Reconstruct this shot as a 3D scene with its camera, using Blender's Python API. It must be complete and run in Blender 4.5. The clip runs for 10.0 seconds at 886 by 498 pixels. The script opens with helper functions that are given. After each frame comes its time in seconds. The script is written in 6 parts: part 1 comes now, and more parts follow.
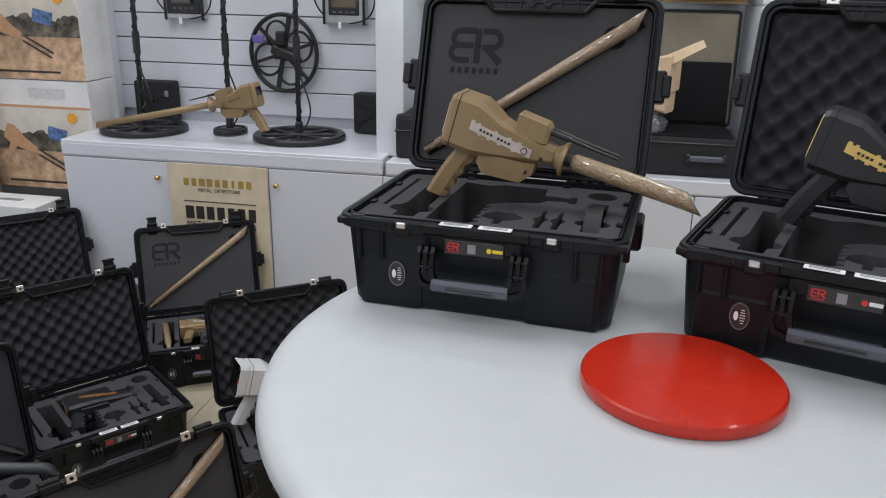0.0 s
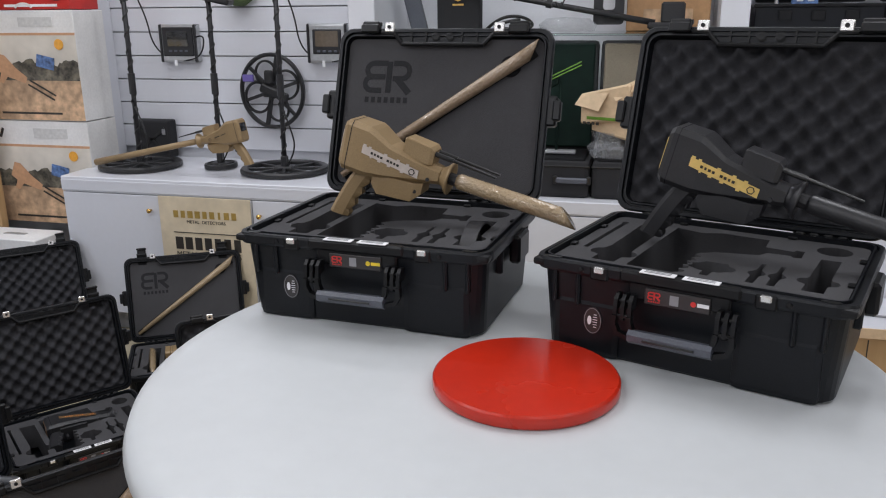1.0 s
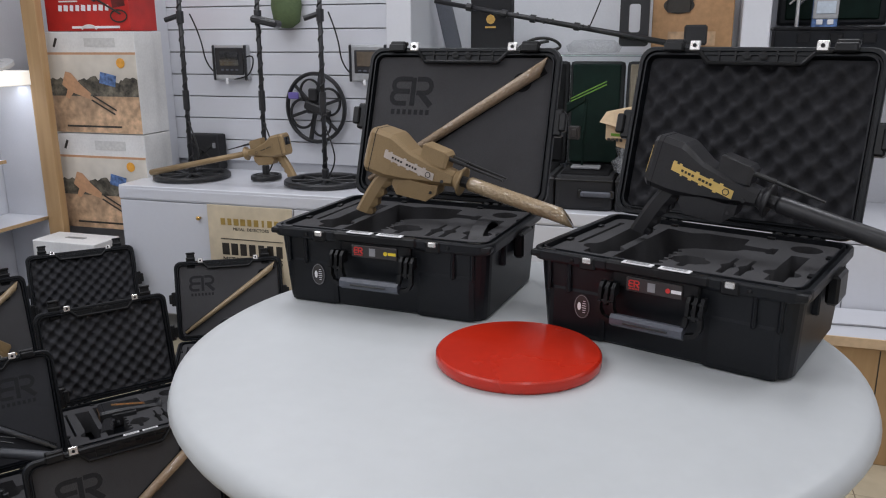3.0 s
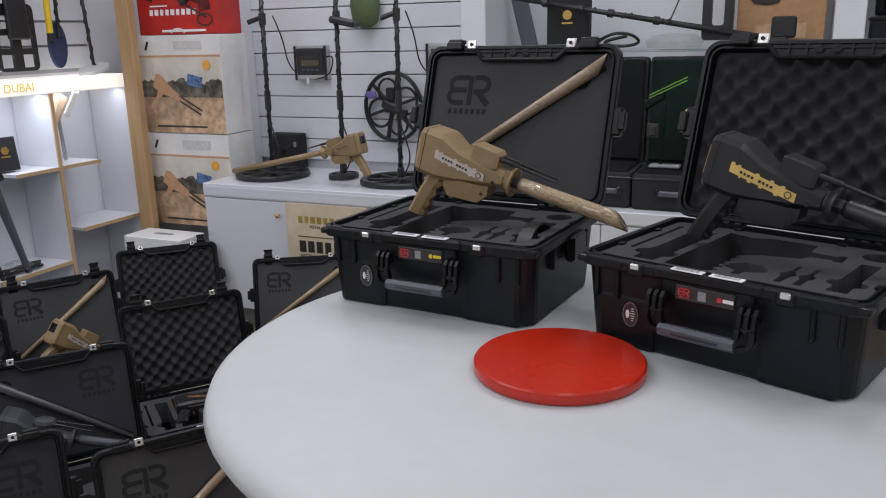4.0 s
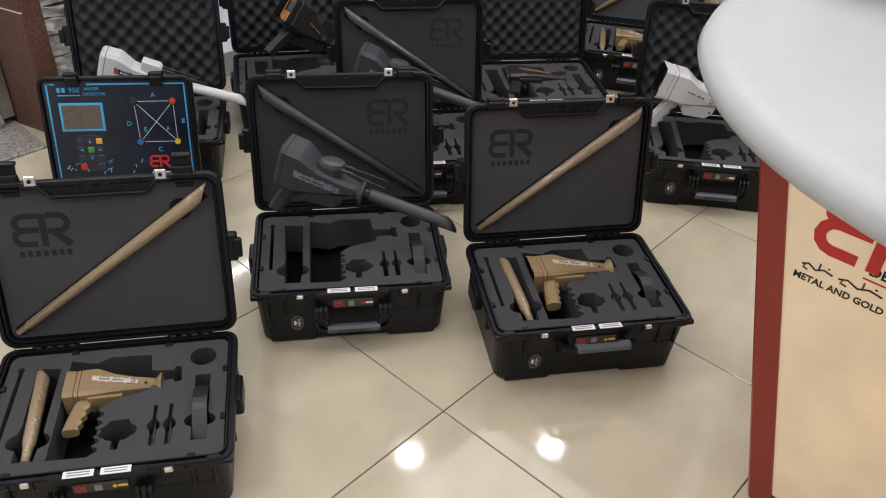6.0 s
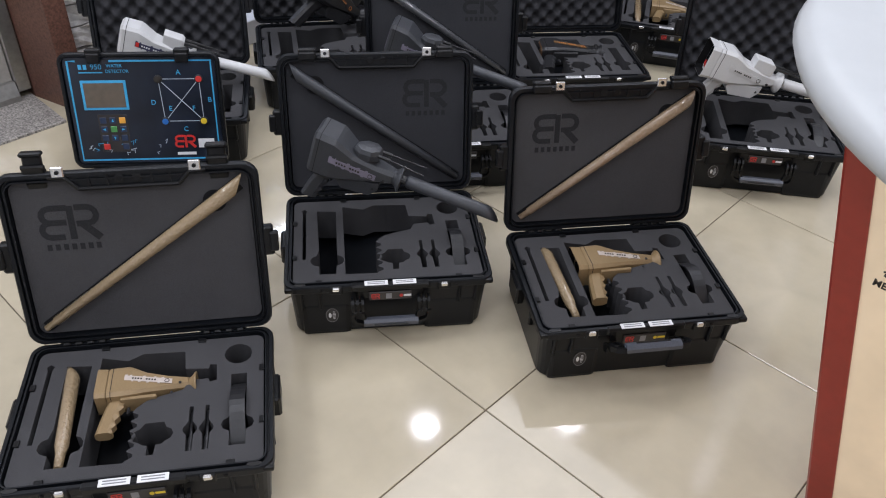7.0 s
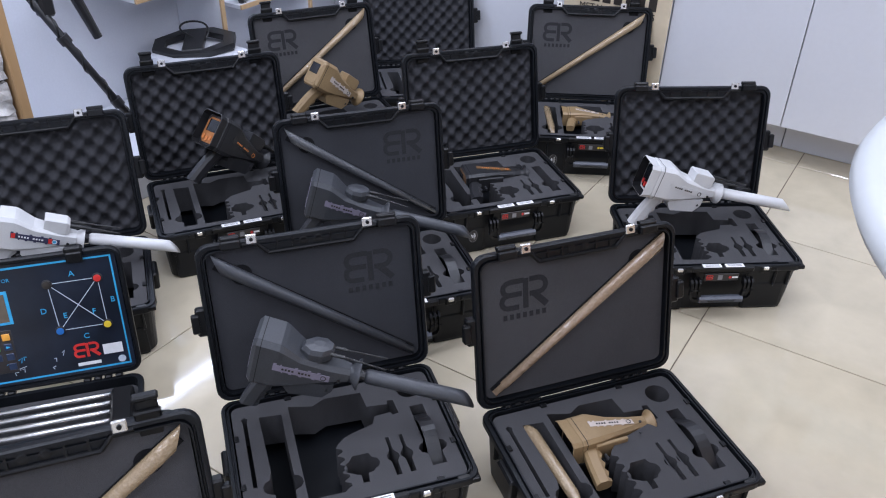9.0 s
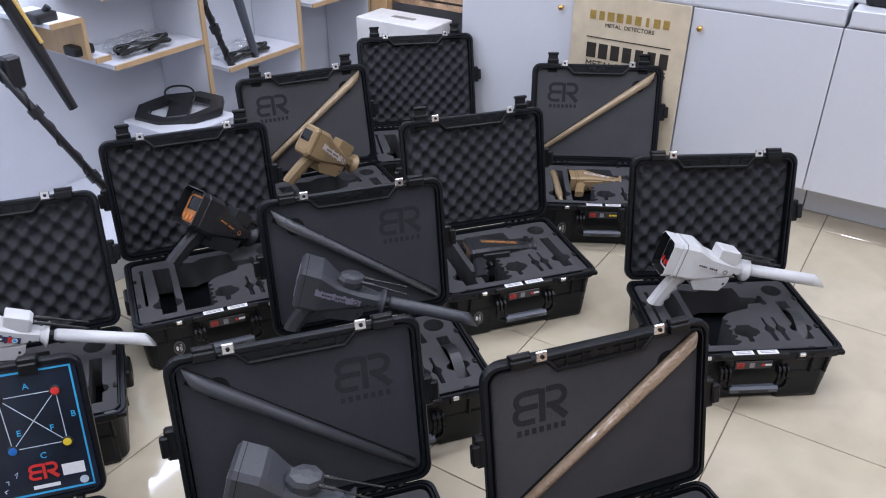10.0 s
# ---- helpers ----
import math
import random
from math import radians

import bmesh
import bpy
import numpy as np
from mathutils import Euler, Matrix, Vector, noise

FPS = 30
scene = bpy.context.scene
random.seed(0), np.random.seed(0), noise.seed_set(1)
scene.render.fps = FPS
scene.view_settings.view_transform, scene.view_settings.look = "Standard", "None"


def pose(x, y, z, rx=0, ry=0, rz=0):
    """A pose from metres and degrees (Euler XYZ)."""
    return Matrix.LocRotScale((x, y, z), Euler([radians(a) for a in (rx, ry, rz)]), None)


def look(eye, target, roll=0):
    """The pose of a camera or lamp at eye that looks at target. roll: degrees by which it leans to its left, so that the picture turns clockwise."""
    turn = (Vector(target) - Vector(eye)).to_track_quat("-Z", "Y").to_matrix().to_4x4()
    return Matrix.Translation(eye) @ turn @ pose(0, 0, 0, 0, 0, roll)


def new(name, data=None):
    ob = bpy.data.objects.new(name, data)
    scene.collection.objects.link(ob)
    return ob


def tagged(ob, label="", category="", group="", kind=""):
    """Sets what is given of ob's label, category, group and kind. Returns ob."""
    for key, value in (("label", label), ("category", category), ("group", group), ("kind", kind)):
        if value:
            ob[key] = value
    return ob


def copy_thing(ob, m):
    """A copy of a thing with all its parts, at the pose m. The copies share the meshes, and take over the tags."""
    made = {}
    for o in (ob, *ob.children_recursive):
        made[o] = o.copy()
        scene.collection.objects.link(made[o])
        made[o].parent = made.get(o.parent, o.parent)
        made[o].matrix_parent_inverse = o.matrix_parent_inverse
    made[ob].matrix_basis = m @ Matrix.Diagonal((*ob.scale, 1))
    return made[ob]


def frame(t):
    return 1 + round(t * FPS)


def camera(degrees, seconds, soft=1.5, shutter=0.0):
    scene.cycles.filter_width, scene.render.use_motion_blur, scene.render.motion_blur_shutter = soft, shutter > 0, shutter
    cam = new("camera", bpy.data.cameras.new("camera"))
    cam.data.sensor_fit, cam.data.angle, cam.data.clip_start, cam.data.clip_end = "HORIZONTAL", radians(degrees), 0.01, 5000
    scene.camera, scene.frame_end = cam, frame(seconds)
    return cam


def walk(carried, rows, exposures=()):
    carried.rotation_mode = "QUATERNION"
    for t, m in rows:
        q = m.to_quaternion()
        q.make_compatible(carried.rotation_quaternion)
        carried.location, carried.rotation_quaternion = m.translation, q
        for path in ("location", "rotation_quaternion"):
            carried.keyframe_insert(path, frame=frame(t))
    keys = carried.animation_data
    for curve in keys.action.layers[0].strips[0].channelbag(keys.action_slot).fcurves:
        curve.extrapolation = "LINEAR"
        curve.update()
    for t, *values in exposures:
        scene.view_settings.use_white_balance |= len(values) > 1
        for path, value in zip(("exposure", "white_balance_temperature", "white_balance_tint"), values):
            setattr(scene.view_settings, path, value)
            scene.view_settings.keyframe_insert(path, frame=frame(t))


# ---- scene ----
cam = camera(57.7, 10.0, 1.1)
PATH = [
    (0, (0.108, 0.025, 1.556), (-0.255, 1.881, 0.906), 1.0),
    (0.5, (0.27, 0.005, 1.559), (-0.116, 1.879, 0.976), 0.1),
    (1, (0.407, -0.026, 1.551), (-0.057, 1.836, 0.986), -0.5),
    (1.5, (0.439, -0.086, 1.567), (-0.062, 1.777, 1.04), -0.7),
    (2, (0.424, -0.172, 1.567), (-0.09, 1.691, 1.053), -0.7),
    (2.2, (0.431, -0.199, 1.561), (-0.105, 1.657, 1.045), -0.6),
    (3.3, (0.56, -0.169, 1.545), (-0.053, 1.665, 1.034), -0.3),
    (3.5, (0.579, -0.15, 1.547), (-0.09, 1.663, 1.031), -0.7),
    (4, (0.598, -0.121, 1.545), (-0.192, 1.642, 1.03), -1.4),
    (4.5, (0.573, -0.134, 1.536), (-0.384, 1.547, 1.026), -1.0),
    (5, (0.477, -0.147, 1.482), (-0.664, 1.35, 0.806), 0.4),
    (5.2, (0.426, -0.164, 1.471), (-0.736, 1.253, 0.67), 0.9),
    (5.5, (0.327, -0.171, 1.436), (-0.82, 1.154, 0.472), 1.5),
    (6, (0.174, -0.198, 1.402), (-0.9, 1.017, 0.231), 2.8),
    (6.2, (0.132, -0.211, 1.39), (-0.914, 0.971, 0.161), 3.4),
    (7.3, (-0.013, -0.125, 1.414), (-1.055, 1.037, 0.163), 3.1),
    (7.5, (-0.051, -0.083, 1.416), (-1.135, 1.077, 0.2), 2.3),
    (8, (-0.134, -0.029, 1.414), (-1.26, 1.13, 0.236), 1.6),
    (8.5, (-0.246, -0.003, 1.432), (-1.25, 1.269, 0.258), 1.8),
    (9, (-0.328, -0.007, 1.46), (-1.22, 1.408, 0.364), 1.4),
    (9.5, (-0.386, 0.059, 1.452), (-1.274, 1.508, 0.397), 1.1),
    (10, (-0.466, 0.196, 1.452), (-1.389, 1.656, 0.443), 0.6),
]
EXPOSURE = [(0.0, 0.03, 6300, 10), (0.5, 0.12, 6350, 11), (1.0, 0.06, 6350, 12), (2.0, 0.0, 6350, 12), (3.5, -0.12, 6300, 12), (4.0, -0.17, 6300, 13), (4.5, -0.22, 6300, 13), (5.0, -0.13, 6400, 12), (5.5, 0.1, 6650, 12), (6.0, 0.2, 6650, 12), (7.5, 0.42, 5800, 15), (8.5, 0.80, 5600, 17), (9.0, 0.6, 5650, 16), (9.5, 0.58, 5750, 16), (10.0, 0.56, 5800, 16)]
walk(cam, [(t, look(eye, target, roll)) for t, eye, target, roll in PATH], EXPOSURE)

# ---- world and lights ----
world = bpy.data.worlds.new("world")
world.use_nodes = True
world.node_tree.nodes["Background"].inputs["Color"].default_value = (0.9, 0.95, 1.0, 1)
world.node_tree.nodes["Background"].inputs["Strength"].default_value = 0.15
CEIL = 3.1
G = -0.032
scene.view_settings.exposure = 0.0


def ceiling_lamp_or_fill(x, y, size, watts, shape="DISK", tint=(0.97, 0.98, 1.0)):
    data = bpy.data.lights.new("ceiling_lamp_or_fill", "AREA")
    data.shape, data.size, data.energy, data.color = shape, size, watts, tint
    new("ceiling_lamp_or_fill", data).matrix_world = pose(x, y, CEIL - 0.02)


for lx in (-2.1, -0.7, 0.7, 2.1):
    for ly in (-1.2, 0.3, 1.8, 3.0):
        if lx > -2 or ly < 1:
            ceiling_lamp_or_fill(lx, ly, 0.16, (6.5 if lx < 0 else 2.0) if ly == 3.0 else 3.6)
ceiling_lamp_or_fill(-2.45, 2.52, 0.16, 3.6)
ceiling_lamp_or_fill(-1.78, 3.30, 0.16, 3.6)
# Square panels added as soft fill; two are broadened to soften their reflections.
for lx, ly in ((-1.6, 1.0), (-1.6, 2.5), (1.9, 2.2), (-0.8, -1.4), (1.8, -1.6), (-2.2, -0.4), (0.6, 2.2)):
    ceiling_lamp_or_fill(lx, ly, 1.3 if lx == -1.6 else 0.6, 8 if lx == 0.6 else 13, "SQUARE")


# ---- materials ----
def material(name, color, rough=0.5, metal=0.0, grain=0.1, scale=60.0, bump=0.1, stain=0.1, emit=0.0, coat=0.0, vary=0.0, spec=0.5, dist=0.002):
    """A surface with a fine grain, a coarse stain and a little relief."""
    m = bpy.data.materials.new(name)
    m.use_nodes = True
    n, l = m.node_tree.nodes, m.node_tree.links
    b = n["Principled BSDF"]
    b.inputs["Roughness"].default_value, b.inputs["Metallic"].default_value = rough, metal
    b.inputs["Coat Weight"].default_value = coat
    b.inputs["Specular IOR Level"].default_value = spec
    at = n.new("ShaderNodeTexCoord")
    fine, coarse = n.new("ShaderNodeTexNoise"), n.new("ShaderNodeTexNoise")
    fine.inputs["Scale"].default_value, coarse.inputs["Scale"].default_value = scale, 5.0
    fine.inputs["Detail"].default_value, coarse.inputs["Detail"].default_value = 5.0, 4.0
    for tex in (fine, coarse):
        l.new(at.outputs["Object"], tex.inputs["Vector"])
    last = None
    for tex, much in ((fine, grain), (coarse, stain)):
        ramp = n.new("ShaderNodeMapRange")
        ramp.inputs["From Min"].default_value, ramp.inputs["From Max"].default_value = 0.3, 0.7
        ramp.inputs["To Min"].default_value, ramp.inputs["To Max"].default_value = 1 - much, 1 + much
        l.new(tex.outputs["Fac"], ramp.inputs["Value"])
        mix = n.new("ShaderNodeVectorMath")
        mix.operation = "SCALE"
        if last is None:
            mix.inputs[0].default_value = color[:3]
        else:
            l.new(last, mix.inputs[0])
        l.new(ramp.outputs["Result"], mix.inputs["Scale"])
        last = mix.outputs["Vector"]
    if vary:
        info, ramp, mix = n.new("ShaderNodeObjectInfo"), n.new("ShaderNodeMapRange"), n.new("ShaderNodeVectorMath")
        ramp.inputs["To Min"].default_value, ramp.inputs["To Max"].default_value = 1 - vary, 1 + vary
        mix.operation = "SCALE"
        l.new(info.outputs["Random"], ramp.inputs["Value"])
        l.new(last, mix.inputs[0])
        l.new(ramp.outputs["Result"], mix.inputs["Scale"])
        last = mix.outputs["Vector"]
    l.new(last, b.inputs["Base Color"])
    rr = n.new("ShaderNodeMapRange")
    rr.inputs["To Min"].default_value, rr.inputs["To Max"].default_value = max(0.02, rough - min(0.06, stain * 0.6)), min(1, rough + min(0.06, stain * 0.6))
    l.new(coarse.outputs["Fac"], rr.inputs["Value"])
    l.new(rr.outputs["Result"], b.inputs["Roughness"])
    if bump:
        bp = n.new("ShaderNodeBump")
        bp.inputs["Strength"].default_value, bp.inputs["Distance"].default_value = bump, dist
        l.new(fine.outputs["Fac"], bp.inputs["Height"])
        l.new(bp.outputs["Normal"], b.inputs["Normal"])
    if emit:
        b.inputs["Emission Color"].default_value = (*color[:3], 1)
        b.inputs["Emission Strength"].default_value = emit
    return m


def wood_material(name, light, dark, scale=14.0):
    m = material(name, light, 0.45, grain=0.08, scale=90, bump=0.08)
    n, l = m.node_tree.nodes, m.node_tree.links
    b = n["Principled BSDF"]
    at, wave, mp, mix = n.new("ShaderNodeTexCoord"), n.new("ShaderNodeTexNoise"), n.new("ShaderNodeMapping"), n.new("ShaderNodeMix")
    mp.inputs["Scale"].default_value = (scale * 3, scale * 3, scale * 0.15)
    wave.inputs["Scale"].default_value, wave.inputs["Detail"].default_value = 1.0, 6.0
    l.new(at.outputs["Object"], mp.inputs["Vector"])
    l.new(mp.outputs["Vector"], wave.inputs["Vector"])
    mix.data_type = "RGBA"
    mix.inputs[6].default_value, mix.inputs[7].default_value = (*light, 1), (*dark, 1)
    l.new(wave.outputs["Fac"], mix.inputs[0])
    l.new(mix.outputs[2], b.inputs["Base Color"])
    return m


def glass_material(name, tint=(1, 1, 1), rough=0.02):
    m = bpy.data.materials.new(name)
    m.use_nodes = True
    b = m.node_tree.nodes["Principled BSDF"]
    b.inputs["Base Color"].default_value = (*tint, 1)
    b.inputs["Roughness"].default_value = rough
    b.inputs["Transmission Weight"].default_value = 1.0
    b.inputs["IOR"].default_value = 1.3
    return m


CASE = material("case_plastic", (0.0055, 0.0066, 0.0088), 0.40, grain=0.25, scale=500, bump=0.25, stain=0.2, dist=0.0006, spec=0.28)
CASE_TRIM = material("case_trim_plastic", (0.006, 0.0062, 0.007), 0.36, grain=0.2, scale=300, bump=0.1, dist=0.0005, spec=0.28)
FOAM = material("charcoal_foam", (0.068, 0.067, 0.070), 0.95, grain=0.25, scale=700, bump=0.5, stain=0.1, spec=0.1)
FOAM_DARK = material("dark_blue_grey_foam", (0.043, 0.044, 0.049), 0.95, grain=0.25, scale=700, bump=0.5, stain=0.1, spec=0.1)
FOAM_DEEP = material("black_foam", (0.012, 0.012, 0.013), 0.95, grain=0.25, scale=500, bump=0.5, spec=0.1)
EGG = material("egg_crate_foam", (0.042, 0.042, 0.046), 0.95, grain=0.25, scale=600, bump=0.5, spec=0.1)
DEBOSS = material("pressed_mark", (0.025, 0.025, 0.027), 0.85, grain=0.2, scale=400, spec=0.2)
GRIP = material("handle_rubber", (0.085, 0.092, 0.112), 0.4, grain=0.15, scale=300, bump=0.2)
STEEL = material("steel_plate", (0.72, 0.71, 0.69), 0.25, 0.9, grain=0.1, scale=150)
LABEL = material("paper_label", (0.82, 0.82, 0.83), 0.5, grain=0.03, scale=100)
PRINT_GREY = material("grey_print", (0.25, 0.25, 0.26), 0.6)
PLATE = material("dark_name_plate", (0.03, 0.026, 0.026), 0.35)
RED_INK = material("red_ink", (0.62, 0.035, 0.03), 0.4, grain=0.05)
YELLOW_INK = material("yellow_ink", (0.75, 0.55, 0.03), 0.4)
GOLD = material("tan_gold_paint", (0.29, 0.20, 0.10), 0.42, 0.1, grain=0.1, scale=400, bump=0.15, dist=0.0006)
GOLD_SLEEVE = material("film_wrapped_tan_tube", (0.34, 0.25, 0.145), 0.22, 0.1, grain=0.07, scale=150, bump=1.0, coat=1.0, dist=0.004)
BROWN_SLEEVE = material("film_wrapped_brown_tube", (0.31, 0.22, 0.14), 0.24, 0.1, grain=0.10, scale=150, bump=1.0, coat=1.0, dist=0.004)
GREY = material("dark_grey_paint", (0.052, 0.055, 0.062), 0.4, 0.1, grain=0.15, scale=400, bump=0.15)
GREY_SLEEVE = material("film_wrapped_grey_tube", (0.07, 0.073, 0.08), 0.22, 0.1, grain=0.1, scale=150, bump=1.0, coat=1.0, dist=0.004)
BLACK = material("black_paint", (0.02, 0.02, 0.022), 0.36, grain=0.15, scale=400, bump=0.12)
WHITE = material("white_gloss_paint", (0.64, 0.64, 0.64), 0.3, grain=0.03, scale=300, bump=0.05)
ROD = material("antenna_black", (0.012, 0.012, 0.012), 0.3)
SCREEN = material("dark_screen", (0.01, 0.011, 0.014), 0.08, coat=0.5, grain=0.05)
ORANGE = material("orange_print", (0.55, 0.19, 0.05), 0.45)
TABLE = material("white_gloss_table", (0.530, 0.548, 0.556), 0.40, grain=0.015, scale=30, bump=0.0, stain=0.02)
RED_DISC = material("red_lacquer", (0.50, 0.020, 0.005), 0.27, grain=0.03, scale=60, bump=0.02, stain=0.05, coat=0.12)
PED_RED = material("red_pedestal_paint", (0.30, 0.035, 0.022), 0.33, grain=0.06, scale=40, stain=0.08)
CREAM = material("lit_cream_acrylic", (0.72, 0.58, 0.40), 0.2, grain=0.06, scale=9, bump=0.0, stain=0.14, emit=0.28, coat=0.3)
INK = material("dark_ink", (0.03, 0.025, 0.02), 0.5)
WALL = material("white_wall_paint", (0.68, 0.69, 0.73), 0.55, grain=0.02, scale=120, bump=0.05, stain=0.03)
LAMINATE = material("white_gloss_laminate", (0.66, 0.67, 0.71), 0.26, grain=0.01, scale=60, bump=0.0, stain=0.008)
TILE = material("polished_cream_tile", (0.57, 0.50, 0.365), 0.08, grain=0.04, scale=14, bump=0.0, stain=0.08, coat=0.3, vary=0.03)
GROUT = material("grout", (0.17, 0.14, 0.105), 0.9, grain=0.2, scale=200)
WOOD = wood_material("pale_oak", (0.52, 0.35, 0.18), (0.36, 0.21, 0.09))
PINE = wood_material("pale_pine_edge", (0.6, 0.43, 0.25), (0.48, 0.31, 0.15))
LIGHTBOX = material("lit_white_acrylic", (1.0, 0.96, 0.87), 0.4, emit=0.66, grain=0.01, bump=0)
BOARD_GOLD = material("dull_gold_print", (0.42, 0.28, 0.07), 0.35, 0.2)
SIGN_INK = material("sign_gold_letters", (0.75, 0.5, 0.1), 0.4, emit=0.5)
BRICK = material("white_stone", (0.60, 0.58, 0.56), 0.85, grain=0.30, scale=28, bump=1.0, stain=0.22, vary=0.12, dist=0.010)
MORTAR = material("dark_mortar", (0.10, 0.085, 0.075), 0.95, grain=0.3, scale=120)
MARBLE = material("dark_red_marble", (0.135, 0.066, 0.048), 0.3, grain=0.40, scale=120, bump=0.0, stain=0.12, coat=0.15)
GRANITE = material("speckled_granite", (0.28, 0.26, 0.24), 0.35, grain=0.75, scale=150, bump=0.1, stain=0.15)
DOOR_METAL = material("brushed_metal", (0.34, 0.33, 0.31), 0.3, 0.8, grain=0.1, scale=60)
# Opaque warm grey, raised to stand in for the room mirrored in the pane.
DOOR_GLASS = material("glass_reflection_grey", (0.36, 0.34, 0.31), 0.05, coat=0.6)
BRASS = material("brass_knob", (0.75, 0.47, 0.14), 0.25, 0.9)
SAND = material("sand_print", (0.50, 0.33, 0.20), 0.5, grain=0.35, scale=26, stain=0.35, bump=0)
SKY_PRINT = material("hazy_print", (0.66, 0.61, 0.53), 0.5, grain=0.1, scale=9, bump=0)
ROCK_PRINT = material("rock_print", (0.13, 0.115, 0.085), 0.5, grain=0.85, scale=38, stain=0.5, bump=0)
TAN_PRINT = material("tan_print", (0.55, 0.31, 0.17), 0.5, grain=0.1)
BLUE_PRINT = material("blue_print", (0.10, 0.18, 0.38), 0.5, grain=0.6, scale=50, stain=0.3)
CARTON = material("white_carton", (0.74, 0.73, 0.71), 0.6, grain=0.04, scale=80)
CARTON_RED = material("red_carton", (0.47, 0.02, 0.015), 0.4, grain=0.15, scale=12)
BROWN_CARTON = material("brown_carton", (0.44, 0.25, 0.12), 0.7, grain=0.12, scale=50)
BOARD = material("cream_printed_board", (0.66, 0.56, 0.40), 0.35, grain=0.05, scale=20, stain=0.1, bump=0)
KRAFT = material("pale_kraft_carton", (0.60, 0.44, 0.28), 0.7, grain=0.08, scale=50)
COIL = material("coil_black_plastic", (0.014, 0.014, 0.015), 0.42, grain=0.2, scale=300)
COIL_BLUE = material("coil_blue_plastic", (0.02, 0.035, 0.09), 0.4, grain=0.2, scale=300)
OLIVE = material("olive_cap", (0.09, 0.13, 0.055), 0.7, grain=0.3, scale=200, bump=0.4)
FABRIC = material("black_fabric", (0.016, 0.016, 0.018), 0.85, grain=0.4, scale=500, bump=0.6)
KHAKI = material("khaki_lining", (0.17, 0.14, 0.105), 0.9, grain=0.2, scale=300, bump=0.4)
CLEAR = material("clear_plastic_bag", (0.42, 0.43, 0.45), 0.12, grain=0.2, scale=60, bump=1.0, coat=0.6, dist=0.01)
film, film_link = CLEAR.node_tree.nodes, CLEAR.node_tree.links
folds, clear_of = film.new("ShaderNodeTexNoise"), film.new("ShaderNodeMapRange")
folds.inputs["Scale"].default_value, folds.inputs["Detail"].default_value = 45.0, 4.0
clear_of.inputs["From Min"].default_value, clear_of.inputs["From Max"].default_value = 0.42, 0.66
clear_of.inputs["To Min"].default_value, clear_of.inputs["To Max"].default_value = 0.10, 0.75
film_link.new(folds.outputs["Fac"], clear_of.inputs["Value"])
film_link.new(clear_of.outputs["Result"], film["Principled BSDF"].inputs["Alpha"])
SILVER = material("silver_plastic", (0.45, 0.46, 0.47), 0.3, 0.5, grain=0.08)
PANEL = material("control_panel_navy", (0.012, 0.017, 0.03), 0.3, grain=0.4, scale=9, bump=0.0, stain=0.3)
CYAN = material("cyan_print", (0.06, 0.42, 0.75), 0.4)
LCD = material("grey_lcd", (0.125, 0.098, 0.07), 0.2, coat=0.4)
PALE = material("pale_print", (0.55, 0.62, 0.70), 0.4)
BLUE_INK = material("blue_ink", (0.03, 0.16, 0.5), 0.35)
GREEN_INK = material("green_ink", (0.08, 0.3, 0.08), 0.35)
ORANGE_INK = material("orange_ink", (0.85, 0.4, 0.05), 0.35)
VIOLET = material("violet_clip", (0.17, 0.13, 0.42), 0.4)
YELLOW = material("yellow_plastic", (0.75, 0.5, 0.02), 0.4)
GREENGLASS = material("dark_green_lining", (0.005, 0.013, 0.010), 0.7, grain=0.2, scale=20, spec=0.12)
LIME = material("lime_paint", (0.12, 0.26, 0.02), 0.4)


# ---- mesh helpers ----
def part(name, bm, mat, parent=None, label="", smooth=False):
    """Links a bmesh as one mesh object under a thing or a part."""
    me = bpy.data.meshes.new(name)
    bm.normal_update()
    bm.to_mesh(me)
    bm.free()
    me.materials.append(mat)
    if smooth:
        me.polygons.foreach_set("use_smooth", [True] * len(me.polygons))
    ob = new(name, me)
    if parent is not None:
        ob.parent = parent
    if label:
        ob["label"] = label
    return ob


def again(ob, m):
    """A second object on the same mesh, under the same parent."""
    o = ob.copy()
    scene.collection.objects.link(o)
    o.matrix_basis = m
    return o


def thing(name, m=None, **tags):
    ob = new(name)
    ob.empty_display_size = 0.05
    ob.matrix_basis = m or Matrix()
    return tagged(ob, **tags)


def add_box(bm, c, s, bevel=0.0, m=None, seg=1):
    """A box with centre c and size s, with its edges rounded."""
    r = bmesh.ops.create_cube(bm, size=1.0, matrix=(m or Matrix()) @ Matrix.Translation(c) @ Matrix.Diagonal((*s, 1)))
    if bevel:
        edges = list({e for v in r["verts"] for e in v.link_edges})
        bmesh.ops.bevel(bm, geom=edges, offset=bevel, segments=seg, affect="EDGES", profile=0.6)
    return bm


def box(c, s, bevel=0.0, m=None, seg=1):
    return add_box(bmesh.new(), c, s, bevel, m, seg)


def add_rod(bm, a, b, r, r2=None, n=12):
    a, b = Vector(a), Vector(b)
    d = b - a
    m = Matrix.Translation((a + b) / 2) @ d.to_track_quat("Z", "Y").to_matrix().to_4x4()
    bmesh.ops.create_cone(bm, cap_ends=True, segments=n, radius1=r, radius2=r if r2 is None else r2, depth=d.length, matrix=m)
    return bm


def rod(a, b, r, r2=None, n=12):
    return add_rod(bmesh.new(), a, b, r, r2, n)


